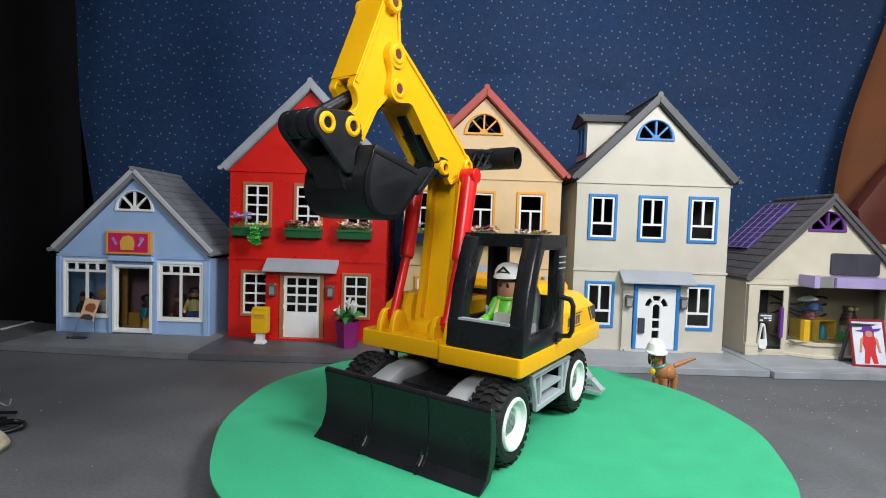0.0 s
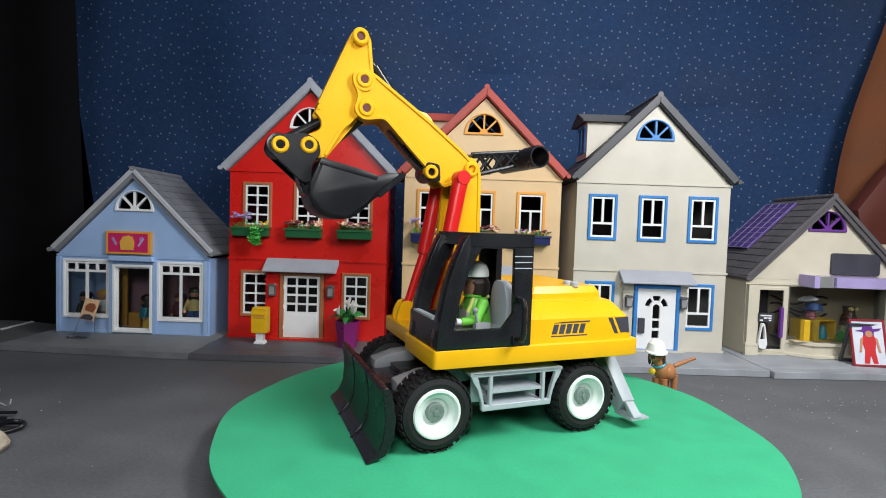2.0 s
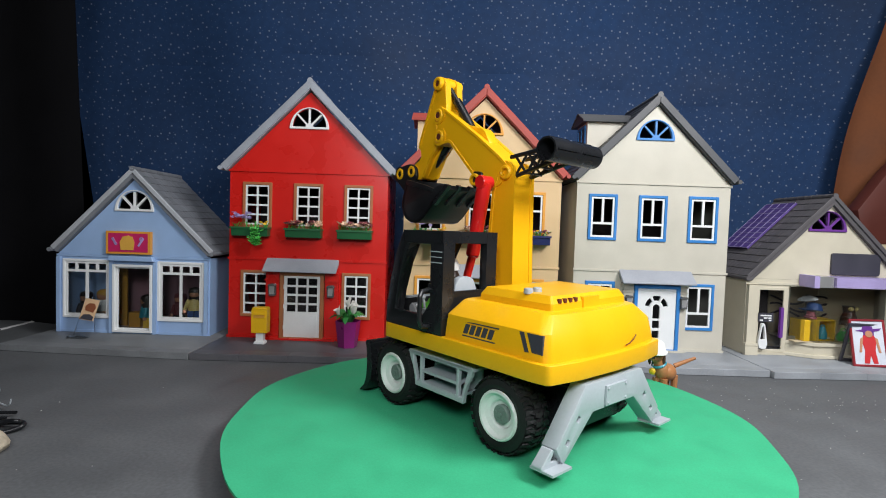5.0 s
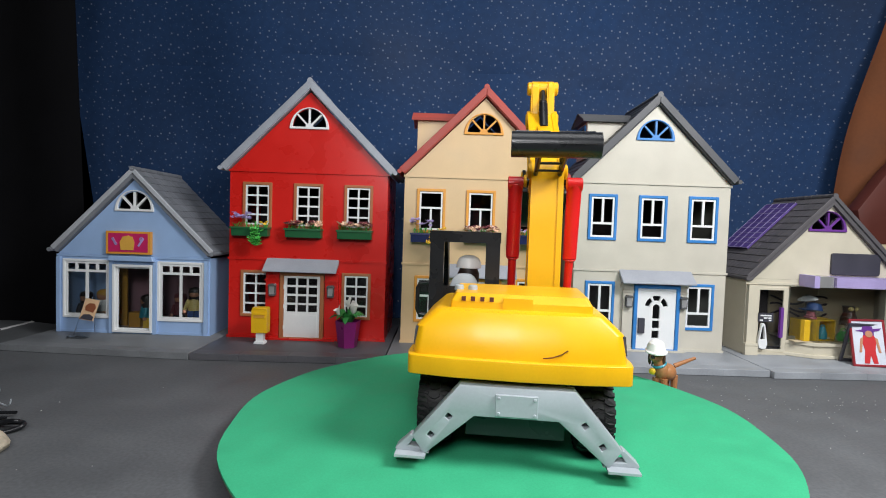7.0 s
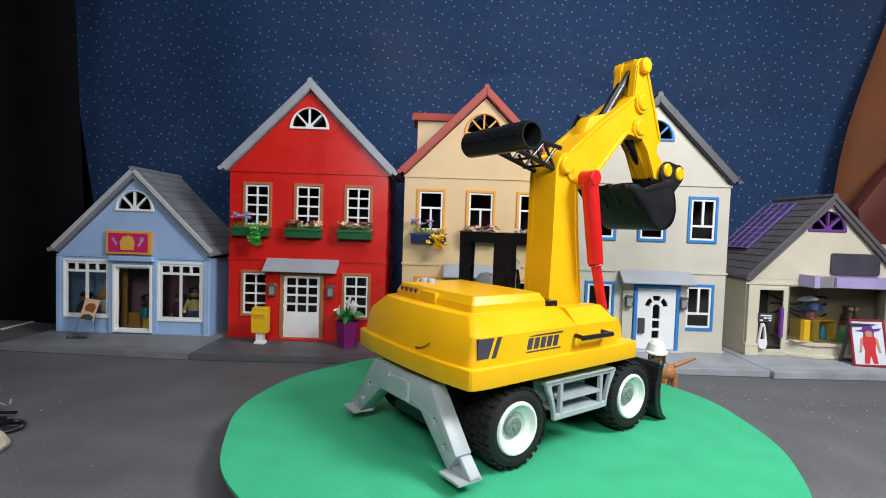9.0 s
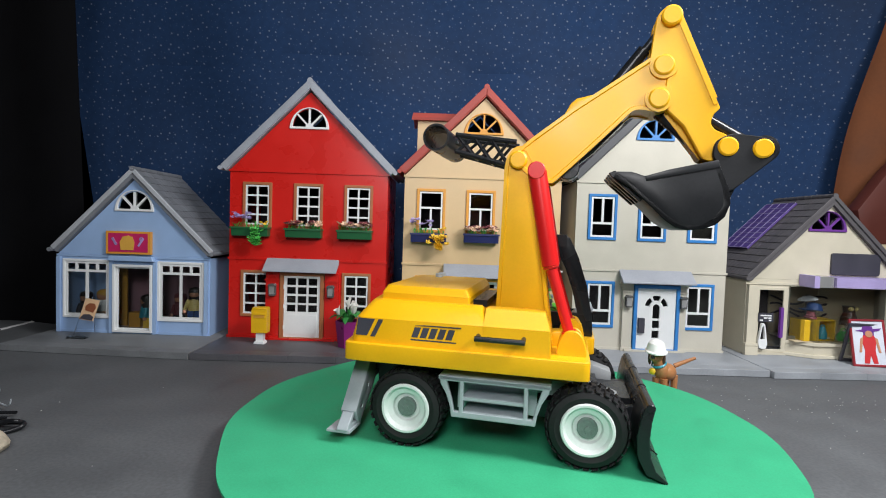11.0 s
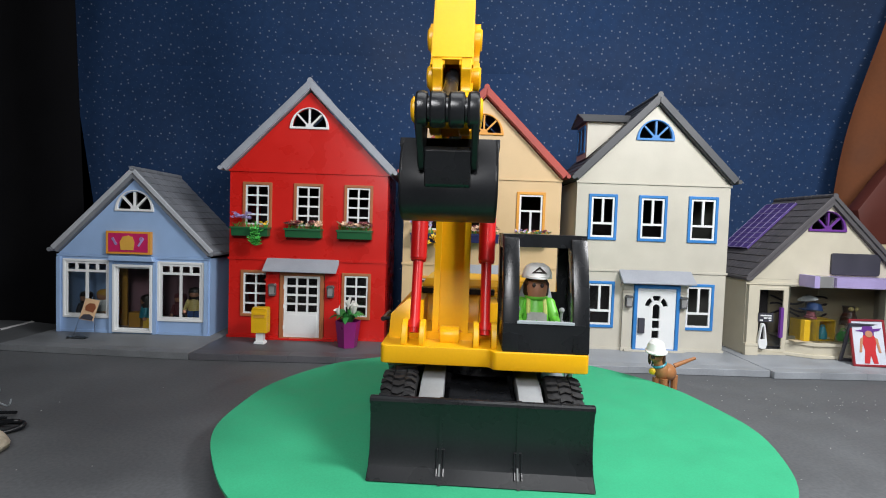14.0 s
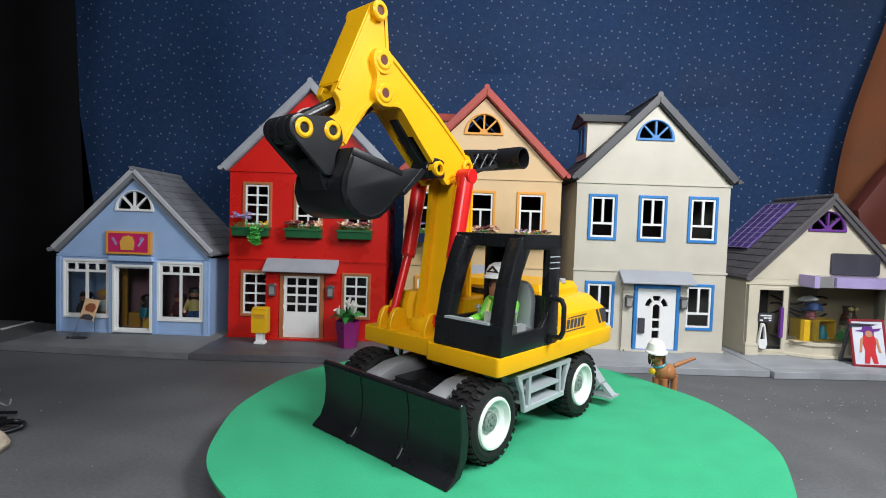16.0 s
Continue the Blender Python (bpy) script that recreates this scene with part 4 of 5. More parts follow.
def fan_door(h, x0, x1, z0, z1, y):
    """White door with a fan of three lights and a column of small square lights."""
    f = h.add("door", bev(plate(B(), rect(x0 - 7, x1 + 7, z0 - 6, z1 + 7), [rect(x0, x1, z0, z1)], "y", y - 3, y + 4), 0.8, 1), BLUE, "white door with fan lights in a blue frame")
    cx = (x0 + x1) / 2
    zt = z1 - 38
    holes = []
    for a, b in ((8, 55), (68, 112), (125, 172)):
        o = [(cx + 23 * math.cos(radians(t)), zt + 24 * math.sin(radians(t))) for t in np.linspace(a, b, 6)]
        i = [(cx + 13.5 * math.cos(radians(t)), zt + 14 * math.sin(radians(t))) for t in np.linspace(b, a, 6)]
        holes.append(o + i)
    holes.append([(cx - 7, zt - 22), (cx + 7, zt - 22)] + [(cx + 7 * math.cos(radians(t)), zt + 7 * math.sin(radians(t))) for t in np.linspace(0, 180, 9)])
    for k in range(3):
        holes.append(rect(cx - 7, cx + 7, zt - 41 - 20 * k, zt - 26 - 20 * k))
    h.add("door_leaf", bev(plate(B(), rect(x0 + 0.3, x1 - 0.3, z0 + 0.3, z1 - 0.3), holes, "y", y, y + 4), 0.5, 1), WHITE, parent=f)
    h.add("pane", box(B(), cx - 25, cx + 25, y + 4.2, y + 5, zt - 84, zt + 26), glass("door_glass", (0.25, 0.25, 0.27)), parent=f)
    bm = bev(box(B(), x0 + 3, x0 + 15, y - 5, y - 0.1, z0 + 32, z0 + 62), 1.5)
    h.add("handle_plate", bm, SLATE, "dark door plate", f)


def window_holes(ws, border=5.5):
    return [rect(a + border - 1, b - border + 1, c + border - 1, d - border + 1) for a, b, c, d in ws]


# red house
red = House("toy_house", -426, -113, "tall red plastic toy house with grey roof edge and white windows")
red.mat = WALL_RED
UP = [(-400, -342, 233, 323), (-299, -241, 233, 323), (-199, -142, 233, 323)]
LOW = [(-402, -341, 55, 148), (-200, -142, 55, 148)]
facade(red, WALL_RED, 346, window_holes(UP + LOW) + [rect(-313, -241, 15, 140)], arch_pts(-271, 434, 33), (345, 171))
for w in UP:
    window(red, *w, BROWN, WHITE, (0.25,) * 4, [HALF] * 4)
for w in LOW:
    window(red, *w, BROWN, WHITE, (0.25,) * 4, [HALF] * 4)
arch_window(red, -271, 430, 39, WHITE)
roof(red, 346, ROOF_GREY, ROOF_GREY)
porch(red, -349, -205, -322, -232, 147)
glazed_door(red, -313, -241, 17, 140, BROWN, FRONT - 8)
canopy(red, -350, -206, 150)
wall_lamp(red, -334, 112, FRONT - 9), wall_lamp(red, -219, 112, FRONT - 9)

# beige house
beige = House("toy_house", -80, 231, "tall beige plastic toy house with red roof and orange frames")
beige.mat = WALL_BEIGE
UP = [(-55, 2, 234, 321), (43, 101, 234, 321), (143, 200, 234, 321)]
LOW = [(-55, 4, 55, 148), (145, 203, 55, 148)]
facade(beige, WALL_BEIGE, 346, window_holes(UP + LOW) + [rect(38, 110, 15, 140)], arch_pts(74, 434, 33), (345, 171))
for w in UP + LOW:
    window(beige, *w, ORANGE, WHITE, (0.42, 0.58), [(1.0,), HALF], bar=2.0)
arch_window(beige, 73, 430, 39, ORANGE)
roof(beige, 346, ROOF_RED, ROOF_RED, tiled=(-1,), over=9)
porch(beige, 2, 146, 29, 119, 147)
glazed_door(beige, 38, 110, 17, 140, ORANGE, FRONT - 8)
canopy(beige, 2, 146, 150)
wall_lamp(beige, 17, 112, FRONT - 9), wall_lamp(beige, 132, 112, FRONT - 9)

# white house
white = House("toy_house", 262, 566, "tall ivory plastic toy house with dark roof and blue frames")
white.mat = WALL_WHITE
UP = [(286, 343, 231, 322), (385, 442, 231, 322), (484, 543, 231, 323)]
LOW = [(286, 345, 56, 149), (484, 544, 56, 149)]
facade(white, WALL_WHITE, 346, window_holes(UP + LOW) + [rect(389, 466, 15, 138)], arch_pts(412, 434, 33), (345, 171))
for w in UP + LOW:
    window(white, *w, BLUE, WHITE, (0.66, 0.34), [HALF, (1.0,)], bar=2.2)
arch_window(white, 412, 430, 38, BLUE)
roof(white, 346, ROOF_DARK, ROOF_DARK, tiled=(-1,), over=9)
porch(white, 361, 487, 381, 474, 147, 7)
fan_door(white, 389, 466, 17, 138, FRONT - 8)
canopy(white, 352, 496, 150)
wall_lamp(white, 371, 112, FRONT - 7), wall_lamp(white, 479, 112, FRONT - 7)


def dormer(h, xf, back, z0, zt, y0, y1, wall, roof_mat, frame_mat=None):
    """A gabled box on the slope that faces away to the side."""
    bm = plate(B(), [(xf, z0), (xf, zt), (back, zt)], [], "y", y0, y1)
    d = h.add("dormer", bm, wall, "small side dormer")
    rf = plate(B(), [(y0 - 10, zt - 3), ((y0 + y1) / 2, zt + 19), (y1 + 10, zt - 3)], [], "x", xf - 9, back + 20)
    roof_ob = h.add("dormer_roof", rf, roof_mat, parent=d)
    for k in range(4):
        a, b = y0 - 10 + (y1 - y0 + 20) * 0.5 * k / 4, y0 - 10 + (y1 - y0 + 20) * 0.5 * (k + 1) / 4
        za, zb = zt - 3 + 22 * k / 4, zt - 3 + 22 * (k + 1) / 4
        h.add("roof_course", plate(B(), [(a, za), (b + 2, zb), (b + 2, zb + 2), (a - 1, za + 5)], [], "x", xf - 12, back + 22), roof_mat, parent=d)
        a2, b2 = y0 + y1 - a, y0 + y1 - b
        h.add("roof_course", plate(B(), [(a2, za), (b2 - 2, zb), (b2 - 2, zb + 2), (a2 + 1, za + 5)], [], "x", xf - 12, back + 22), roof_mat, parent=d)
    if frame_mat:
        ym = (y0 + y1) / 2
        w = h.add("dormer_window", plate(B(), [(y0 + 10, z0 + 12), (y1 - 10, z0 + 12), (y1 - 10, zt - 8), (y0 + 10, zt - 8)], [[(y0 + 15, z0 + 17), (ym - 2, z0 + 17), (ym - 2, zt - 13), (y0 + 15, zt - 13)], [(ym + 2, z0 + 17), (y1 - 15, z0 + 17), (y1 - 15, zt - 13), (ym + 2, zt - 13)]], "x", xf - 3, xf - 0.1), frame_mat, parent=d)
        h.add("pane", box(B(), xf - 1, xf - 0.2, y0 + 14, y1 - 14, z0 + 16, zt - 12), SLATE, parent=d)


dormer(beige, -60, 20, 392, 466, FRONT + 45, FRONT + 120, WALL_BEIGE, ROOF_RED)
dormer(white, 288, 372, 398, 474, FRONT + 40, FRONT + 118, WALL_WHITE, ROOF_DARK, BLUE)

# blue shop
blue = House("toy_shop", -767, -463, "low light-blue plastic toy shop with grey tiled roof and white glazing", "shop")
blue.mat = WALL_BLUE
WL, WR = (-757, -662, 41, 159), (-568, -475, 39, 159)
facade(blue, WALL_BLUE, 168, window_holes([WL, WR], 5) + [rect(-650, -580, 15, 150)], arch_pts(-615, 260, 33), (166,))
ROWS, COLS = (0.16, 0.84), [(0.25,) * 4, HALF]
for w in (WL, WR):
    window(blue, *w, WHITE, WHITE, ROWS, COLS, border=5, bar=2.4, name="shop_window")
arch_window(blue, -615, 257, 39, WHITE)
roof(blue, 168, ROOF_SLATE, material("pale_grey_board", (0.40, 0.42, 0.45), 0.45), tiled=(1,), over=7, board=11)
window(blue, -655, -576, 15, 151, WHITE, WHITE, (1.0,), [(1.0,)], border=5, bar=1.5, name="shop_door", out=8)
for x in (-764, -659, -572, -470):
    blue.add("pilaster", bev(box(B(), x - 3, x + 4, FRONT - 6, FRONT - 0.2, SLAB + 0.4, 163), 0.8, 1), WALL_BLUE)
blue.add("door_hood", bev(plate(B(), [(-662, 158), (-570, 158), (-574, 168), (-658, 168)], [], "y", FRONT - 13, FRONT - 2.4), 1, 1), WALL_BLUE)
sgn = blue.add("shop_sign", bev(box(B(), -667, -579, FRONT - 8, FRONT - 0.2, 172, 217), 1.5), ORANGE, "orange-framed pink sign with plain pictures")
blue.add("sign_face", box(B(), -662, -584, FRONT - 8.6, FRONT - 8.05, 176, 213), SIGN_PINK, parent=sgn)
bm = plate(B(), [(-637, 180), (-612, 180), (-610, 196), (-614, 206), (-622, 209), (-633, 206), (-639, 196)], [], "y", FRONT - 9.6, FRONT - 8.65)
blue.add("sign_figure", bm, BLOND, parent=sgn)
bm = plate(B(), [(-656, 203), (-652, 205), (-644, 191), (-648, 189)], [], "y", FRONT - 9.4, FRONT - 8.65)
plate(bm, [(-604, 189), (-601, 187), (-591, 202), (-594, 205)], [], "y", FRONT - 9.4, FRONT - 8.65)
plate(bm, circle(-596, 202, 4.5, 10), [circle(-596, 202, 2.2, 8)], "y", FRONT - 9.3, FRONT - 8.7)
blue.add("sign_tools", bm, VIOLET, parent=sgn)
blue.add("interior_wall", box(B(), -762, -468, FRONT + 110, FRONT + 113, 16, 160), material("shop_dark_plum", (0.30, 0.16, 0.19), 0.7))
blue.add("interior_panel", box(B(), -761, -712, FRONT + 70, FRONT + 74, 16, 140), WALL_BLUE)
blue.add("interior_panel", box(B(), -690, -662, FRONT + 52, FRONT + 56, 16, 150), WOODY)
blue.add("interior_panel", box(B(), -590, -584, FRONT + 20, FRONT + 50, 16, 122), MAGENTA)
blue.add("interior_floor", box(B(), -761, -469, FRONT + 6, FRONT + 109, 15.1, 16.2), material("shop_pale_floor", (0.48, 0.40, 0.38), 0.6))

# cream shop
ROOF_SHOP = material("worn_dark_grey_roof", (0.085, 0.08, 0.085), 0.55, island=0.06)
shop = House("toy_shop", 608, 926, "low cream plastic toy shop with dark roof and lilac awning", "shop")
shop.mat = WALL_SHOP
facade(shop, WALL_SHOP, 164, [rect(630, 692, 17, 148), rect(697, 880, 51, 150)], arch_pts(763, 266, 33), (155,))
arch_window(shop, 762, 262, 38, PURPLE)
roof(shop, 153, ROOF_SHOP, ROOF_SHOP, tiled=(-1,), over=4, board=10)
for x in (613, 884):
    bm = box(B(), x - 4, x + 15, FRONT - 9, FRONT - 0.2, SLAB + 0.4, 152)
    box(bm, x - 7, x + 18, FRONT - 12, FRONT - 0.2, SLAB + 0.4, 30)
    box(bm, x - 7, x + 18, FRONT - 11.5, FRONT - 0.2, 31, 36)
    shop.add("corner_post", bev(bm, 1, 1), WALL_SHOP)
bm = plate(B(), [(692, FRONT - 0.2), (735, FRONT - 22), (880, FRONT - 22), (880, FRONT - 0.2)], [], "z", SLAB + 0.5, 36)
plate(bm, [(690, FRONT - 0.1), (734, FRONT - 26), (882, FRONT - 26), (882, FRONT - 0.1)], [], "z", 36.2, 43)
plate(bm, [(688, FRONT - 0.1), (733, FRONT - 27), (884, FRONT - 27), (884, FRONT - 0.1)], [], "z", SLAB + 0.4, 19)
shop.add("bay_sill", bev(bm, 0.8, 1), WALL_SHOP, "cream angled bay window sill")
bm = plate(B(), rect(737, 879, 44, 152), [], "y", FRONT - 23, FRONT - 22)
shop.add("pane", bm, PANE)
bm = plate(B(), [(694, FRONT - 1), (736, FRONT - 22), (736.5, FRONT - 21), (694.5, FRONT)], [], "z", 44, 152)
shop.add("pane", bm, PANE)
d = shop.add("shop_door", bev(plate(B(), rect(630.3, 691.7, 17, 148), [rect(636, 684, 23, 142)], "y", FRONT - 1, FRONT + 3), 0.6, 1), WALL_SHOP, "glass door with a purple handle")
shop.add("pane", box(B(), 635, 685, FRONT + 1, FRONT + 1.6, 22, 143), PANE, parent=d)
shop.add("door_pull", bev(box(B(), 676, 682, FRONT - 7, FRONT - 1.2, 48, 108), 1), PURPLE, parent=d)
bm = box(B(), 634, 664, FRONT - 3, FRONT - 1.4, 78, 96)
shop.add("door_sign", bm, SLATE, "dark door sign with unreadable lines", d)
bm = B()
for z, a, b in ((91, 638, 660), (86, 645, 652), (86, 654, 660), (81.5, 637, 643), (81.5, 655, 660)):
    box(bm, a, b, FRONT - 3.6, FRONT - 3.05, z - 1.4, z + 1.4)
shop.add("sign_lines", bm, WHITE, parent=d)
bm = bev(box(B(), 753, 900, FRONT - 46, FRONT - 1, 155, 174), 2)
shop.add("awning", bm, LILAC, "rolled lilac awning")
bm = box(B(), 716, 752, FRONT - 40, FRONT - 1, 154, 175)
shop.add("awning_bracket", bev(bm, 2), SILVER)
shop.add("awning_bracket", bev(box(B(), 712, 722, FRONT - 44, FRONT - 1, 153, 176), 2), LILAC)
shop.add("blank_board", bev(plate(B(), round_poly(rect(772, 869, 177, 220), 5), [], "y", FRONT - 5, FRONT - 0.2), 0.8, 1), SLATE, "blank dark slate board")
# behind the door the wall colour is near-black, standing for an unlit room
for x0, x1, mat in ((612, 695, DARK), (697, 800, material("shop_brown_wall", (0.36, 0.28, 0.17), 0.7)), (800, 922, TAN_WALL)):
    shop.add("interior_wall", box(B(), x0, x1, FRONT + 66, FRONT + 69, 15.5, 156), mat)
shop.add("display_floor", box(B(), 697, 921, FRONT - 20, FRONT + 65, 43.2, 45), TAN_WALL)
bm = B()
for k in range(3):
    pts = [(700 + 8 * i, 86 + 16 * k + 9 * math.sin(i * 0.45 + k)) for i in range(16)]
    plate(bm, pts + [(x, z - 4) for x, z in reversed(pts)], [], "y", FRONT + 63, FRONT + 65.8)
shop.add("wall_swirls", bm, DARK)
# solar panel on the slope that faces the white house
solar = shop.add("solar_panel", bm_ := plate(B(), rect(0, 140, 0, 100), [], "z", 0, 4), SOLAR, "violet solar panel with pale cell lines")
lines = B()
for i in range(10):
    box(lines, -0.4 + 15.5 * i, 0.4 + 15.5 * i, 0, 100, 4, 4.5)
for j in range(5):
    box(lines, 0, 140, -0.4 + 25 * j, 0.4 + 25 * j, 4, 4.5)
grid_lines = shop.add("cell_lines", lines, CELL, parent=solar)
for ob in (solar, grid_lines):
    for v in ob.data.vertices:
        v.co = v.co - Vector(shop.off) / 1000
    k = Matrix.Translation(((651 - shop.cx) / 1000, 0.073, (220 + 1.0 - SLAB) / 1000)) @ Matrix.Rotation(radians(-45), 4, "Y")
    for v in ob.data.vertices:
        v.co = k @ v.co


# ---- flowers and plants ----
def blossom(bm, c, r, n=6, tilt=0.5, rng=random):
    """A whorl of small cupped petals."""
    a0 = rng.random() * 6
    up = Vector((rng.uniform(-tilt, tilt), rng.uniform(-0.9, 0.1), 1)).normalized()
    q = up.to_track_quat("Z", "Y")
    for i in range(n):
        a = a0 + math.tau * i / n
        d, s = Vector((math.cos(a), math.sin(a), 0.35)), Vector((-math.sin(a), math.cos(a), 0))
        v = [bm.verts.new(Vector(c) + q @ p) for p in (d * 0.1 * r, d * 0.6 * r + s * 0.36 * r, d * r + Vector((0, 0, 0.1 * r)), d * 0.6 * r - s * 0.36 * r, d * 0.55 * r - Vector((0, 0, 0.22 * r)))]
        for t in ((0, 1, 4), (1, 2, 4), (2, 3, 4), (3, 0, 4), (0, 3, 2, 1)):
            bm.faces.new([v[k] for k in t])


def blade_leaf(bm, base, tip, width, sag=0.0, steps=5):
    """A long tapering leaf with thickness, bent over by sag."""
    base, tip = Vector(base), Vector(tip)
    d = tip - base
    side = d.cross(Vector((0, 0, 1)))
    side = side.normalized() if side.length > 1e-4 else Vector((1, 0, 0))
    rings = []
    for i in range(steps + 1):
        t = i / steps
        p = base + d * t + Vector((0, 0, sag * math.sin(t * math.pi)))
        w = width * (0.35 + 1.3 * t) * (1 - t) ** 0.6 + 0.25
        rings.append([bm.verts.new(p + side * w), bm.verts.new(p - Vector((0, 0, 0.5 * w + 0.3))), bm.verts.new(p - side * w), bm.verts.new(p + Vector((0, 0, 0.3)))])
    for a, b in zip(rings, rings[1:]):
        for i in range(4):
            bm.faces.new((a[i], a[(i + 1) % 4], b[(i + 1) % 4], b[i]))


def flower_box(x0, x1, z, box_mat, kinds, label, vine=None, seed=1):
    rng = random.Random(seed)
    cx = (x0 + x1) / 2
    root = thing("flower_box", None, None, (cx / 1000, FRONT / 1000, (z - 9) / 1000), label, "flower box", "window flower boxes")
    off = (-cx, -FRONT, -(z - 9))
    y0 = FRONT - 22
    bm = plate(B(), [(y0, z + 8), (FRONT - 2, z + 8), (FRONT - 2, z - 9), (y0 + 3, z - 9)], [], "x", x0, x1)
    box(bm, x0 - 1.5, x1 + 1.5, y0 - 1.5, FRONT - 0.8, z + 5.5, z + 9)
    part("trough", bev(bm, 0.8, 1), box_mat, root, "", off)
    bm = B()
    for i in range(26):
        x = rng.uniform(x0 + 3, x1 - 3)
        b = (x, rng.uniform(y0 + 3, FRONT - 6), z + 8)
        blade_leaf(bm, b, (x + rng.uniform(-8, 8), b[1] + rng.uniform(-8, 3), z + 8 + rng.uniform(5, 13)), 1.6, 2, 3)
    part("leaves", bm, LEAF_LIGHT, root, "", off)
    for k, (mat, a, b, n, r, h) in enumerate(kinds):
        bm = B()
        for i in range(n):
            x = x0 + (x1 - x0) * rng.uniform(a, b)
            blossom(bm, (x, rng.uniform(y0 - 2, FRONT - 9), z + 8 + rng.uniform(0.55, 1.0) * h), r, rng=rng)
        part("blossoms", bm, mat, root, "", off)
    if vine:
        mat, x, spread, drop = vine
        bm = B()
        for i in range(38):
            t = rng.random()
            c = Vector((x + rng.gauss(0, spread * (1 - 0.55 * t)), y0 - 3 - rng.uniform(0, 5), z + 6 - drop * t))
            w = rng.uniform(5.0, 7.6)
            blossom(bm, c, w, 5, rng=rng)
        part("hanging_vine", bm, mat, root, "trailing vine over the edge", off)
    return root


MIX = [(PEACH, 0.03, 0.45, 8, 6.8, 14), (PLUM, 0.05, 0.48, 8, 6.4, 15), (PEACH, 0.52, 0.97, 8, 6.8, 13), (PLUM, 0.52, 0.95, 8, 6.4, 15)]
flower_box(-415, -344, 225, BOX_GREEN, [(VIOLET, 0.0, 0.55, 26, 4.6, 30), (SUN_Y, 0.75, 1.0, 4, 4, 12)], "green window box with violet flowers and trailing vine", (LEAF_LIGHT, -366, 10, 34), 3)
flower_box(-310, -240, 225, BOX_GREEN, MIX, "green window box with peach and plum flowers", None, 5)
flower_box(-208, -141, 225, BOX_GREEN, MIX, "green window box with peach and plum flowers", None, 8)
flower_box(-64, 5, 224, BOX_NAVY, [(VIOLET, 0.0, 0.6, 24, 4.6, 28), (SUN_Y, 0.6, 1.0, 6, 4, 12)], "navy window box with violet flowers and yellow trailing blooms", (SUN_Y, -9, 9, 28), 11)
flower_box(40, 108, 226, BOX_NAVY, MIX, "navy window box with plum and peach flowers", None, 13)
flower_box(140, 209, 226, BOX_NAVY, [(SUN_Y, 0, 1, 9, 4.5, 10), (PLUM, 0, 1, 8, 4.5, 12), (VIOLET, 0, 1, 8, 4.2, 12)], "navy window box with mixed small flowers", None, 17)

# potted lilies
pot_x, pot_y = -176, 962
lily = thing("lily_pot", None, None, (pot_x / 1000, pot_y / 1000, SLAB / 1000), "magenta six-sided pot with white calla lilies", "potted plant")
bm = B()
for r0, r1, z0, z1 in ((18, 23.5, 0, 46),):
    rings = [[(r * math.cos(radians(60 * i + 20)), r * math.sin(radians(60 * i + 20)), z) for i in range(6)] for r, z in ((17.5, 0.2), (18, 1.2), (24, 49), (24.6, 50.5), (22.8, 50.5), (22, 44))]
    loft(bm, rings)
part("pot", bm, MAGENTA, lily)
bm = B()
rng = random.Random(21)
for i in range(17):
    a = math.tau * i / 17 + rng.uniform(-0.15, 0.15)
    ln = rng.uniform(26, 38)
    blade_leaf(bm, (4 * math.cos(a), 4 * math.sin(a), 44), (ln * math.cos(a), ln * math.sin(a), 44 + rng.uniform(0, 24)), 7.4, 13, 6)
part("leaves", bm, LEAF, lily)
for dx, dy, dz in ((-15, -10, 60), (0, -4, 74), (11, -11, 64), (5, 6, 66)):
    bm = rod(B(), (dx * 0.2, dy * 0.2, 44), (dx, dy, dz), 1.2, seg=8)
    part("stem", bm, LEAF, lily)
    bm = B()
    lathe(bm, [(1.2, 0), (2.6, 5), (4.0, 11), (6.6, 17), (6.0, 17.2), (3.4, 11), (1.0, 4)], (dx, dy, dz - 1), (dx * 0.02, -0.25, 1), 14)
    for v in bm.verts:
        if v.co.z > dz + 12:
            v.co.z += 5 * (1 if v.co.x > dx else -0.3)
    part("lily_flower", bm, PETAL, lily)

# mailbox
mail = thing("mailbox", None, None, (-0.344, 0.966, 0.012), "yellow toy mailbox on a white post", "mailbox")
bm = box(B(), -14.5, 14.5, -10, 10, 22, 66)
plate(bm, [(-14.5, 66), (14.5, 66), (13.5, 70), (-13.5, 70)], [], "y", -10, 10)
part("box", bev(bm, 1.2), POST_YELLOW, mail)
part("slot", bev(box(B(), -10, 10, -11.2, -9.5, 51, 56), 0.4, 1), WOODY, mail, "recessed letter slot")
part("slot_flap", bev(box(B(), -12, 12, -12, -9.8, 57, 60), 0.5, 1), POST_YELLOW, mail)
bm = box(B(), -7, 7, -6, 6, 5, 22)
plate(bm, [(-11, 0), (11, 0), (8, 6), (-8, 6)], [], "y", -10, 9)
part("post", bev(bm, 1, 1), WHITE, mail, "white post and foot")


# pavement sign with a picture
board = thing("pavement_sign", None, None, (0.806, 0.940, 0.012), "dark red framed poster stand with a plain red and lilac picture", "sign")
tilt = Matrix.Rotation(radians(-13), 4, "X") @ Matrix.Rotation(radians(-6), 4, "Z")


def tilted(bm, m):
    bmesh.ops.transform(bm, matrix=m, verts=bm.verts[:])
    return bm


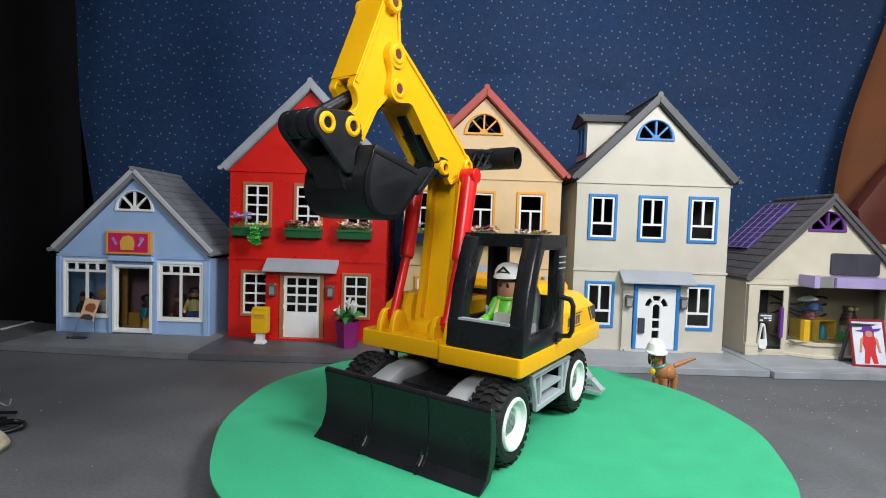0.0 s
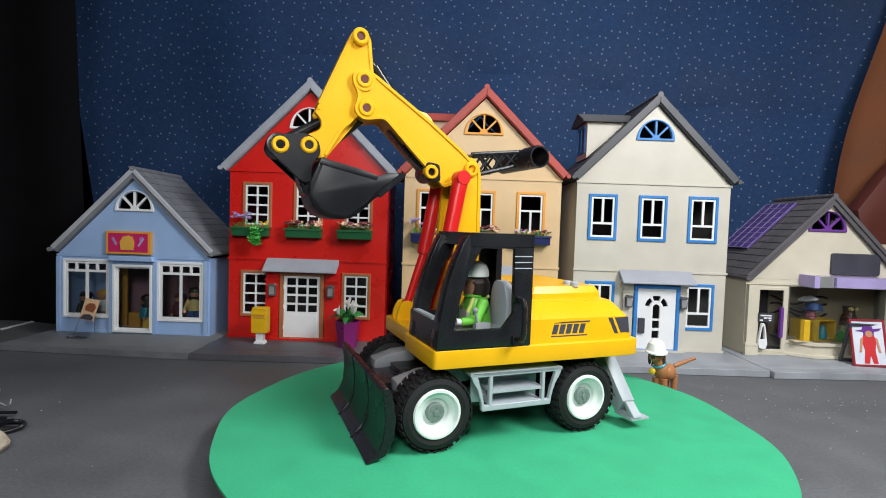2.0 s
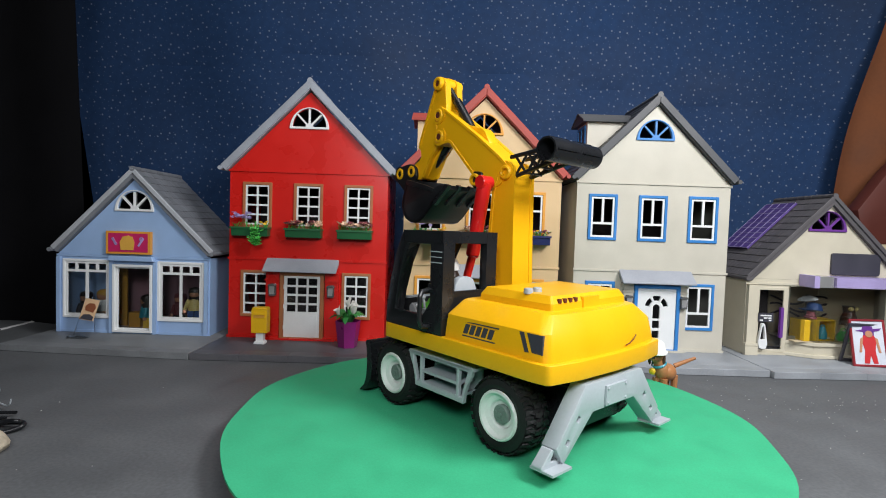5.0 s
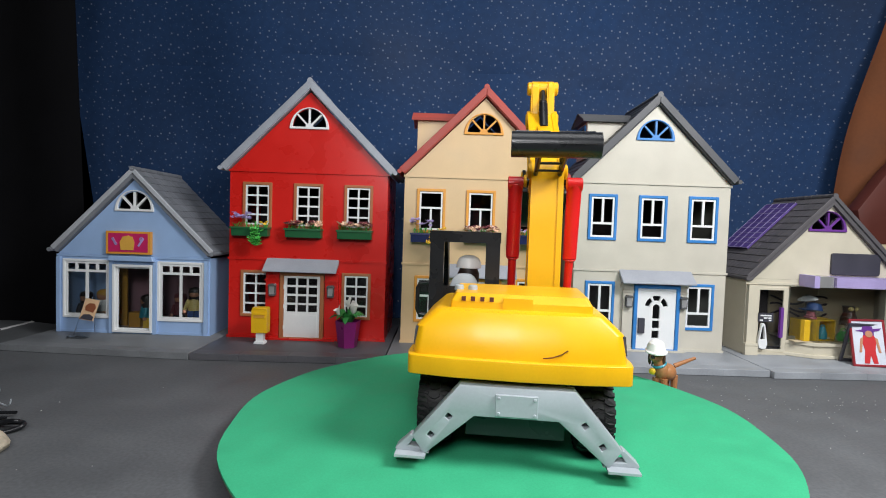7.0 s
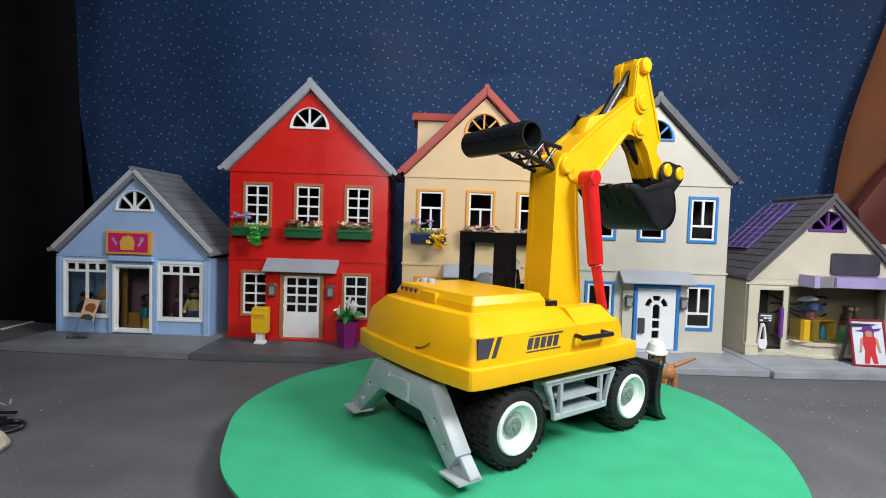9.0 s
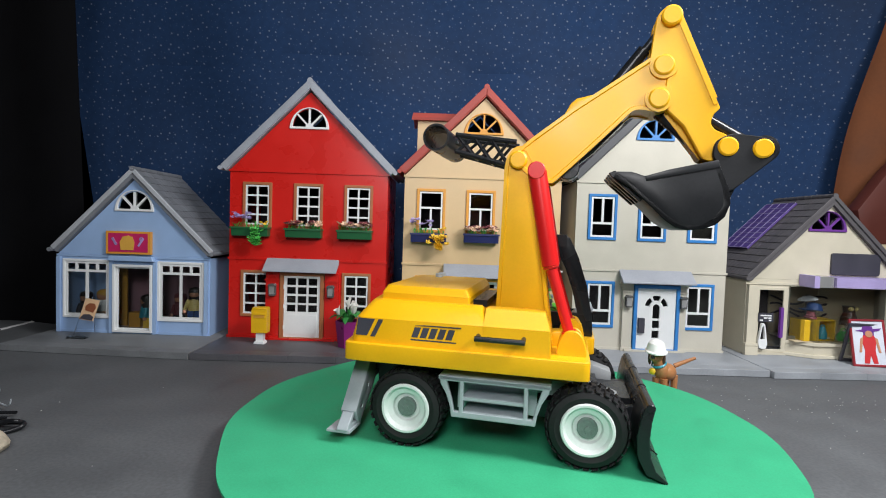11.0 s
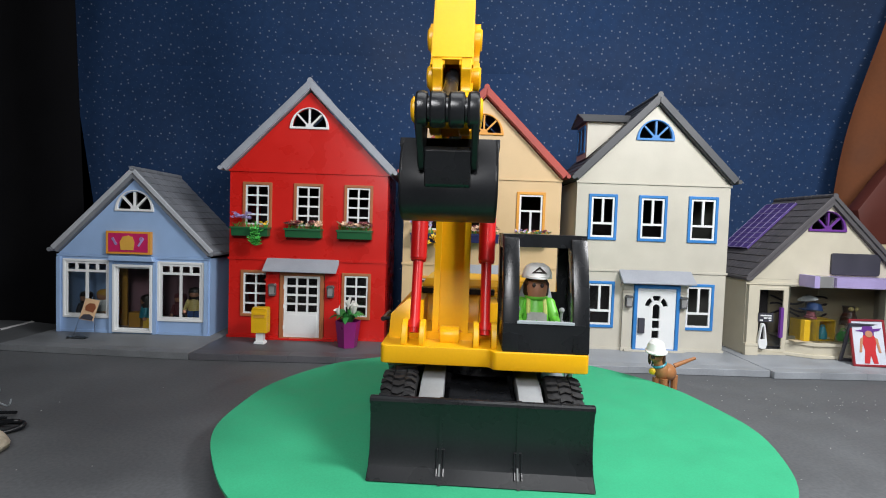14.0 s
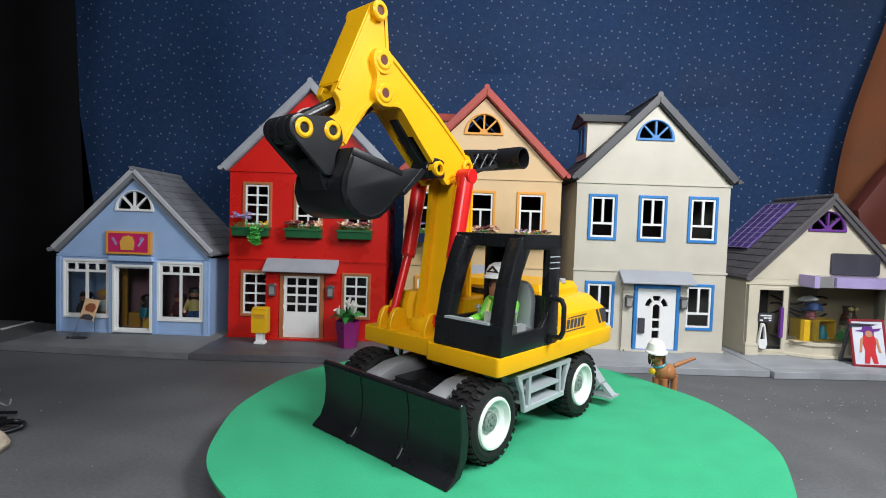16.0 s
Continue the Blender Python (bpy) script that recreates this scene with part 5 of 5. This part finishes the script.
part("frame", tilted(bev(plate(B(), rect(-31, 31, 0, 88), [rect(-27, 27, 4, 84)], "y", -2.5, 2.5), 0.8, 1), tilt), PLUM_FRAME, board)
part("poster", tilted(box(B(), -27, 27, -0.8, 0.8, 4, 84), tilt), PAPER, board)
bm = plate(B(), [(-11, 6), (-2, 6), (1, 22), (5, 6), (13, 6), (10, 30), (13, 46), (10, 58), (-9, 58), (-11, 44), (-8, 30)], [], "y", -1.6, -0.85)
part("poster_shape", tilted(bm, tilt), POSTER_RED, board)
bm = plate(B(), [(-22, 66), (-10, 69), (-8, 75), (8, 75), (9, 70), (24, 72), (20, 67), (0, 63)], [], "y", -1.9, -0.9)
plate(bm, [(-8, 56), (10, 56), (11, 66), (-8, 66)], [], "y", -1.3, -0.86)
part("poster_shape", tilted(bm, tilt), PURPLE, board)
bm = plate(B(), circle(1, 60.5, 6.5, 14), [], "y", -2.4, -1.0)
for s in (-1, 1):
    plate(bm, [(s * 10 + 1, 55), (s * 15 + 1, 52), (s * 19 + 1, 26), (s * 15 + 1, 26)], [], "y", -1.7, -0.87)
part("poster_shape", tilted(bm, tilt), SKIN, board)
part("rear_leg", tilted(plate(B(), rect(-29, 29, 1, 80), [rect(-24, 24, 6, 75)], "y", -2, 2), Matrix.Translation((-4, 36, 0)) @ Matrix.Rotation(radians(14), 4, "X")), SLATE, board)

# clear display easel beside the blue shop
easel = thing("display_easel", None, None, (-0.686, 0.962, 0.012), "clear acrylic easel holding a small picture card", "display stand")
tl = Matrix.Rotation(radians(-16), 4, "X") @ Matrix.Rotation(radians(8), 4, "Y")
part("panel", tilted(bev(box(B(), -15, 15, -1, 1, 2, 74), 0.4, 1), tl), ACRYL, easel)
part("foot_rail", bev(box(B(), -21, 14, -10, 0, 0, 4), 0.8, 1), ACRYL, easel)
part("rear_leg", tilted(box(B(), 9, 13, 26, 28, 0.5, 74), Matrix.Rotation(radians(6), 4, "X")), ACRYL, easel)
part("picture_card", tilted(box(B(), -14, 14, -2, -1.1, 34, 75), tl), material("card_tan", (0.62, 0.42, 0.25), 0.5), easel)
bm = plate(B(), [(-7, 52), (9, 50), (12, 60), (7, 67), (-3, 67), (-9, 60)], [], "y", -2.8, -2.1)
part("card_shape", tilted(bm, tl), material("card_brown", (0.22, 0.07, 0.03), 0.5), easel)
bm = plate(B(), [(-13, 35), (12, 35), (12, 42), (4, 46), (-8, 44)], [], "y", -2.7, -2.1)
part("card_shape", tilted(bm, tl), SLATE, easel)


# ---- toy figures in the shops and the dog ----
def toy_figure(x, y, z, mats, label, rz=0, arm=40):
    """A standing toy figure as one mesh: skin, hair, shirt, trousers."""
    bm = B()
    p = painter(bm)
    lathe(bm, [(8, 0), (10.5, 4), (11, 10), (9, 15), (0, 17)], (0, 0, 52), (0, 0, 1), 16)
    p(0)
    lathe(bm, [(11.5, 6), (12.4, 12), (10.5, 18), (0, 21)], (0, 1.5, 52), (0, 0, 1), 16)
    lathe(bm, [(11.6, -6), (12.2, 8)], (0, 3, 52), (0, 0, 1), 16)
    p(1)
    lathe(bm, [(13, 26), (11.5, 40), (8.5, 50), (0, 52)], (0, 0, 0), (0, 0, 1), 16)
    for s in (1, -1):
        rod(bm, (s * 11, 0, 46), (s * 16, -arm * 0.3, 28), 4.4, 3.8, seg=10)
    p(2)
    for s in (1, -1):
        box(bm, s * 6.5 - 5.5, s * 6.5 + 5.5, -6, 6, 0, 27)
    p(3)
    for s in (1, -1):
        ball(bm, (s * 16, -arm * 0.32, 25), 3.8, seg=8)
    p(0)
    return thing("toy_figure", bm, mats, (x / 1000, y / 1000, z / 1000), label, "toy figure", rz=rz)


IN = FRONT + 18
thing("shop_plinth", bev(box(B(), -26, 26, -16, 16, 0, 18), 1, 1), TAN_WALL, (-0.503, (FRONT + 22) / 1000, 0.0162), "low tan plinth behind the shop window", "plinth")
toy_figure(-503, FRONT + 19, 34.3, [SKIN, HAIR, CREAM, JEANS], "toy figure in yellow shirt and blue trousers inside the shop", 15)
toy_figure(-602, IN + 2, 16.2, [SKIN, HAIR, TEAL, SUN_Y], "toy figure in teal coat and yellow trousers inside the shop", -60, 10)
toy_figure(-555, IN + 44, 16.2, [SKIN, PLUM, PLUM, SLATE], "toy figure in dark clothes at the back of the shop", 0, 10)
toy_figure(-738, IN + 20, 16.2, [SKIN, HAIR, SLATE, SLATE], "toy figure in dark clothes behind the shop window", 0, 10)
# seated customer and counters
bm = B()
p = painter(bm)
box(bm, -26, 22, -14, 14, 0, 32)
p(0)
box(bm, -30, 26, -16, 16, 32, 37)
p(1)
thing("shop_counter", bev(bm, 1, 1), [WOODY, PEACH], (-0.697, (IN + 6) / 1000, 0.0162), "amber wooden toy counter in the shop window", "counter")
bm = B()
p = painter(bm)
lathe(bm, [(14, 0), (13, 12), (9, 22), (0, 24)], (0, 0, 0), (0, 0, 1), 16)
p(0)
ball(bm, (0, -2, 30), 10.5, 1, 1, 0.95)
p(1)
ball(bm, (1, 1, 34), 12.5, 1.1, 1, 0.8)
p(2)
thing("toy_figure", bm, [WHITE, SKIN, BLOND], (-0.690, (IN + 2) / 1000, 0.0532), "blond toy figure in white cape at the counter", "toy figure")
bm = bev(box(B(), -16, 16, -10, 10, 0, 26), 1, 1)
thing("shop_stool", bm, WOODY, (-0.742, (IN + 1) / 1000, 0.0162), "amber wooden toy stool", "stool")
thing("shop_stool", bev(box(B(), -12, 12, -10, 10, 0, 30), 1, 1), WOODY, (-0.640, (IN + 34) / 1000, 0.0162), "amber wooden toy stool", "stool")
thing("toy_cabinet", bev(box(B(), -20, 20, -8, 8, 0, 40), 1, 1), material("cherry_plastic", (0.22, 0.02, 0.03), 0.5), (-0.620, (IN + 62) / 1000, 0.0162), "dark red toy cabinet", "cabinet")

# cream shop display
cube = thing("display_cube", None, None, (0.748, (FRONT + 4) / 1000, 0.0452), "amber open display cube in the shop window", "display cube")
bm = plate(B(), rect(-36, 36, 0, 42), [rect(-2, 33, 3, 39)], "y", -18, 18)
part("shell", tilted(bev(bm, 0.8, 1), Matrix.Rotation(radians(10), 4, "Z")), SUN_Y, cube)
part("back", tilted(box(B(), -34, 34, 15, 17.5, 2, 40), Matrix.Rotation(radians(10), 4, "Z")), WOODY, cube)


def bag(x, y, z, mat, label, r=9, hgt=20):
    bm = B()
    lathe(bm, [(0, 0), (r, 0.5), (r * 1.1, hgt * 0.35), (r * 0.8, hgt * 0.75), (r * 0.4, hgt), (0, hgt)], (0, 0, 0), (0, 0, 1), 14)
    ob = thing("toy_bag", None, None, (x / 1000, y / 1000, z / 1000), label, "bag", "shop display bags")
    part("pouch", bm, mat, ob)
    bm = B()
    pts = [(r * 0.6 * math.cos(a), 0, hgt * 0.9 + r * 0.7 * math.sin(a)) for a in np.linspace(0, math.pi, 8)]
    for a, b in zip(pts, pts[1:]):
        rod(bm, a, b, 1.1, seg=6)
    part("strap", bm, mat, ob)


bag(761, FRONT - 6, 48.4, TEAL, "light blue toy bag in the cube", 8, 25)
bag(806, FRONT - 2, 45.2, LEAF_LIGHT, "green toy bag on the display floor", 11, 19)
bag(829, FRONT + 6, 45.2, SUN_Y, "yellow toy bag on the display floor", 9, 24)
# the white handbag on the door, and a hat stand on the cube
bm = B()
p = [(-3, 52), (-5, 40), (-9, 14), (-6, 2), (6, 0), (10, 10), (6, 36), (3, 52)]
plate(bm, round_poly(p, 4), [round_poly([(-1.5, 46), (-3, 36), (-5, 20), (4, 20), (3, 36), (1.5, 46)], 2)], "y", -4, 2)
thing("toy_handbag", bev(bm, 0.8, 1), WHITE, (0.641, (FRONT - 6) / 1000, 0.024), "white long-strapped toy handbag hung on the door", "handbag")
hat = thing("hat_stand", None, None, (0.742, (FRONT + 4) / 1000, 0.0872), "toy hat stand with blue cap and rose scarf", "hat stand")
bm = B()
for k in range(3):
    lathe(bm, [(0, 5 * k), (11 - 2 * k, 5 * k + 0.5), (11 - 2 * k, 5 * k + 4), (0, 5 * k + 5)], (0, 0, 0), (0.1, 0, 1), 16)
part("scarf_roll", bm, PINK, hat)
rod(bm := B(), (-8, 2, 0), (-8, 2, 48), 1.4, seg=8)
part("pole", bm, SMOKE, hat)
bm = B()
lathe(bm, [(16, 0), (14, 6), (10, 13), (0, 15)], (6, 0, 18), (0.15, 0, 1), 18)
plate(bm, [(-22, -10), (8, -14), (8, 10), (-20, 6)], [], "z", 18, 20)
part("blue_cap", bm, JEANS, hat)
bm = B()
lathe(bm, [(0, 0), (18, 2), (17, 4), (9, 8), (0, 9)], (-6, 0, 36), (-0.2, 0, 1), 18)
part("white_cap", bm, WHITE, hat)
bm = B()
p = painter(bm)
lathe(bm, [(8, 0), (6.5, 24), (9, 30)], (0, 0, 0), (0, 0, 1), 14)
p(0)
lathe(bm, [(17, 28), (13, 46), (10, 54), (13, 66), (0, 66)], (0, 0, 0), (0, 0, 1), 14)
p(1)
ball(bm, (-5, -10, 62), 5, seg=8), ball(bm, (6, -10, 62), 5, seg=8)
p(2)
thing("dress_form", bm, [WHITE, DOG_DARK, CREAM], (0.838, (FRONT + 26) / 1000, 0.0452), "toy dress form in a dark dress", "dress form")


def toy_dog():
    bm = B()
    p = painter(bm)
    ball(bm, (8, 16, 42), 15, 1.0, 1.7, 1.05, 18, Matrix.Rotation(radians(-14), 4, "X"))
    ball(bm, (2, -2, 48), 13, 1.0, 1.0, 1.3, 16)
    rod(bm, (0, -4, 52), (-4, -10, 70), 10, 8, seg=16)
    ball(bm, (-5, -12, 76), 12.5, 0.95, 1.0, 1.05, 16)
    for x, y in ((-5, -6), (8, -6), (2, 34), (16, 34)):
        rod(bm, (x, y, 2), (x, y, 34), 5.2, 6.6, seg=12)
        ball(bm, (x, y - 2, 3.6), 5.6, 1, 1.3, 0.62, 10)
    rod(bm, (14, 38, 50), (44, 56, 66), 4.4, 2.8, seg=10), ball(bm, (44, 56, 66), 2.9, seg=8)
    ball(bm, (-7, -23, 72), 8.2, 0.95, 1.15, 0.8, 14)
    p(0)
    ball(bm, (-17, -8, 68), 5.0, 0.6, 1.0, 2.6, 10), ball(bm, (7, -8, 68), 5.0, 0.6, 1.0, 2.6, 10)
    # dark crown paints the hat's shade onto the top of the head
    ball(bm, (-5, -10, 82), 11.5, 1.0, 1.0, 0.7, 12)
    p(1)
    ball(bm, (-8, -32, 75), 3.4, seg=10)
    for x in (-11, -1):
        ball(bm, (x, -21, 79.5), 1.8, seg=8)
    p(2)
    lathe(bm, [(12.4, 0), (13.6, 2.5), (12.2, 5)], (-1, -5, 57), (-0.2, -0.4, 1), 20)
    p(3)
    ball(bm, (-9, -19, 47), 6, 1, 0.5, 1, 10)
    p(4)
    head = [v for v in bm.verts if v.co.z > 60 and v.co.y < 6]
    bmesh.ops.rotate(bm, cent=(-4, -10, 70), matrix=Matrix.Rotation(radians(6), 3, "Z"), verts=head)
    bmesh.ops.scale(bm, vec=(0.84, 0.84, 0.86), verts=bm.verts[:])
    return thing("toy_dog", bm, [DOG, DOG_DARK, HAIR, TEAL, SUN_Y], (0.336, 0.764, 0.0), "brown toy dog with teal collar standing on the floor", "toy dog", rz=-38)


toy_dog()
bm = B()
lathe(bm, [(19, 0), (20.5, 0.4), (20.8, 1.6), (18, 3), (17.2, 8), (14, 15.5), (8, 19.4), (0, 20.4)], (0, 0, 0), (0, 0, 1), 30)
plate(bm, [(20 * math.cos(a), -4 - 21 * math.sin(a)) for a in np.linspace(0.1, math.pi - 0.1, 14)], [], "z", 0, 2.0)
bmesh.ops.transform(bm, matrix=Matrix.Rotation(radians(6), 4, "X") @ Matrix.Diagonal((0.78, 0.78, 0.88, 1)), verts=bm.verts[:])
thing("toy_hard_hat", bm, HELMET, (0.325, 0.757, 0.0705), "white toy hard hat resting on the dog's head", "hard hat", rz=-15)

# ---- edges of the set ----
def rust_point(s, t):
    z = 1350 * t
    return (955 + 0.21 * (z - 150) + 700 * s + 14 * math.sin(11 * t + 0.6), 1300 + 60 * s + 16 * math.sin(s * 26 + t * 2), z)


thing("orange_curtain", sheet(40, 30, rust_point), RUST, (0, 0, 0), "orange-brown cloth hanging at the edge of the backdrop", "curtain", kind="structure")
barn = thing("toy_barn", None, None, (1.10, 1.205, 0.0), "dark red toy barn roof beyond the cream shop", "barn")
part("roof", bev(plate(B(), [(-124, 318), (-55, 415), (60, 540), (160, 540), (160, 240), (-105, 240)], [], "y", 0, 40), 2), MAROON, barn)
part("wall", box(B(), -104, 158, 3, 40, 0, 239.5), TAN_WALL, barn)
bm = B()
bmesh.ops.create_icosphere(bm, subdivisions=3, radius=27, matrix=Matrix.Translation((-470, 508, 8)) @ Matrix.Diagonal((1, 1, 0.62, 1)))
for v in bm.verts:
    v.co += Vector((v.co.x + 470, v.co.y - 508, v.co.z - 8)).normalized() * (6 * noise.noise(v.co * 0.045) + 2 * noise.noise(v.co * 0.16))
    v.co.z = max(v.co.z, 0.4)
thing("toy_rock", bm, STONE, (0, 0, 0), "pale tan toy boulder at the edge of the table", "rock")


def cable(points, r, name, mat, label):
    cu = bpy.data.curves.new(name, "CURVE")
    cu.dimensions = "3D"
    cu.bevel_depth, cu.bevel_resolution, cu.resolution_u = r / 1000, 3, 8
    sp = cu.splines.new("BEZIER")
    sp.bezier_points.add(len(points) - 1)
    for b, p in zip(sp.bezier_points, points):
        b.co = Vector(p) / 1000
        b.handle_left_type = b.handle_right_type = "AUTO"
    cu.materials.append(mat)
    return tagged(new(name, cu), label, "cable")


cable([(-560, 556, 12), (-505, 562, 9), (-482, 570, 8), (-470, 569, 7), (-474, 560, 4), (-490, 552, 3), (-505, 556, 4), (-490, 566, 10), (-474, 566, 11), (-498, 575, 5), (-570, 570, 5)], 2.6, "black_cable", BLACK, "coiled black cable with plug on the table")
cable([(-660, 640, 6), (-590, 650, 8), (-560, 640, 22), (-566, 632, 31), (-580, 636, 24), (-572, 640, 12), (-545, 628, 6), (-531, 621, 9), (-528, 620, 16)], 1.0, "white_cable", GREY, "thin pale wire loop on the table")
cable([(-640, 590, 4), (-560, 598, 6), (-508, 604, 6)], 2.0, "black_cable", BLACK, "short black cable end on the table")
cable([(-640, 578, 4), (-560, 588, 3), (-512, 594, 3)], 1.6, "black_cable", BLACK, "short black cable end on the table")
thing("paper_strip", bev(box(B(), -60, 30, -3, 3, 0, 2.4), 0.4, 1), material("dull_white_paper", (0.55, 0.55, 0.55), 0.8), (-0.923, 1.085, 0), "narrow white paper strip lying on the floor", "paper strip", rz=-88)
bm = B()
rng = random.Random(9)
for k in range(95):
    if k < 72:
        x, y = rng.gauss(560, 95), rng.gauss(745, 70)
    else:
        x, y = rng.uniform(-520, 700), rng.uniform(420, 850)
    r = rng.uniform(0.5, 1.1) * (2.0 if k % 23 == 0 else 1)
    if math.hypot(x - 68, y - 600) > 315:
        bmesh.ops.create_icosphere(bm, subdivisions=1, radius=r, matrix=Matrix.Translation((x, y, r * 0.5)) @ Matrix.Diagonal((1, rng.uniform(0.6, 1.6), 0.7, 1)))
thing("crumbs", bm, DUST, (0, 0, 0), "tiny white crumbs scattered over the dark floor", "crumbs", kind="stuff")


# ---- what turns ----
def motions():
    for ob, extra, z in ((turntable, 0.0, 0.0), (excavator, -120.15, TOP), (driver, -120.15, TOP)):
        walk(ob, [(t, pose(AXIS[0], AXIS[1], z, 0, 0, a + extra)) for t, a in TURN])


motions()
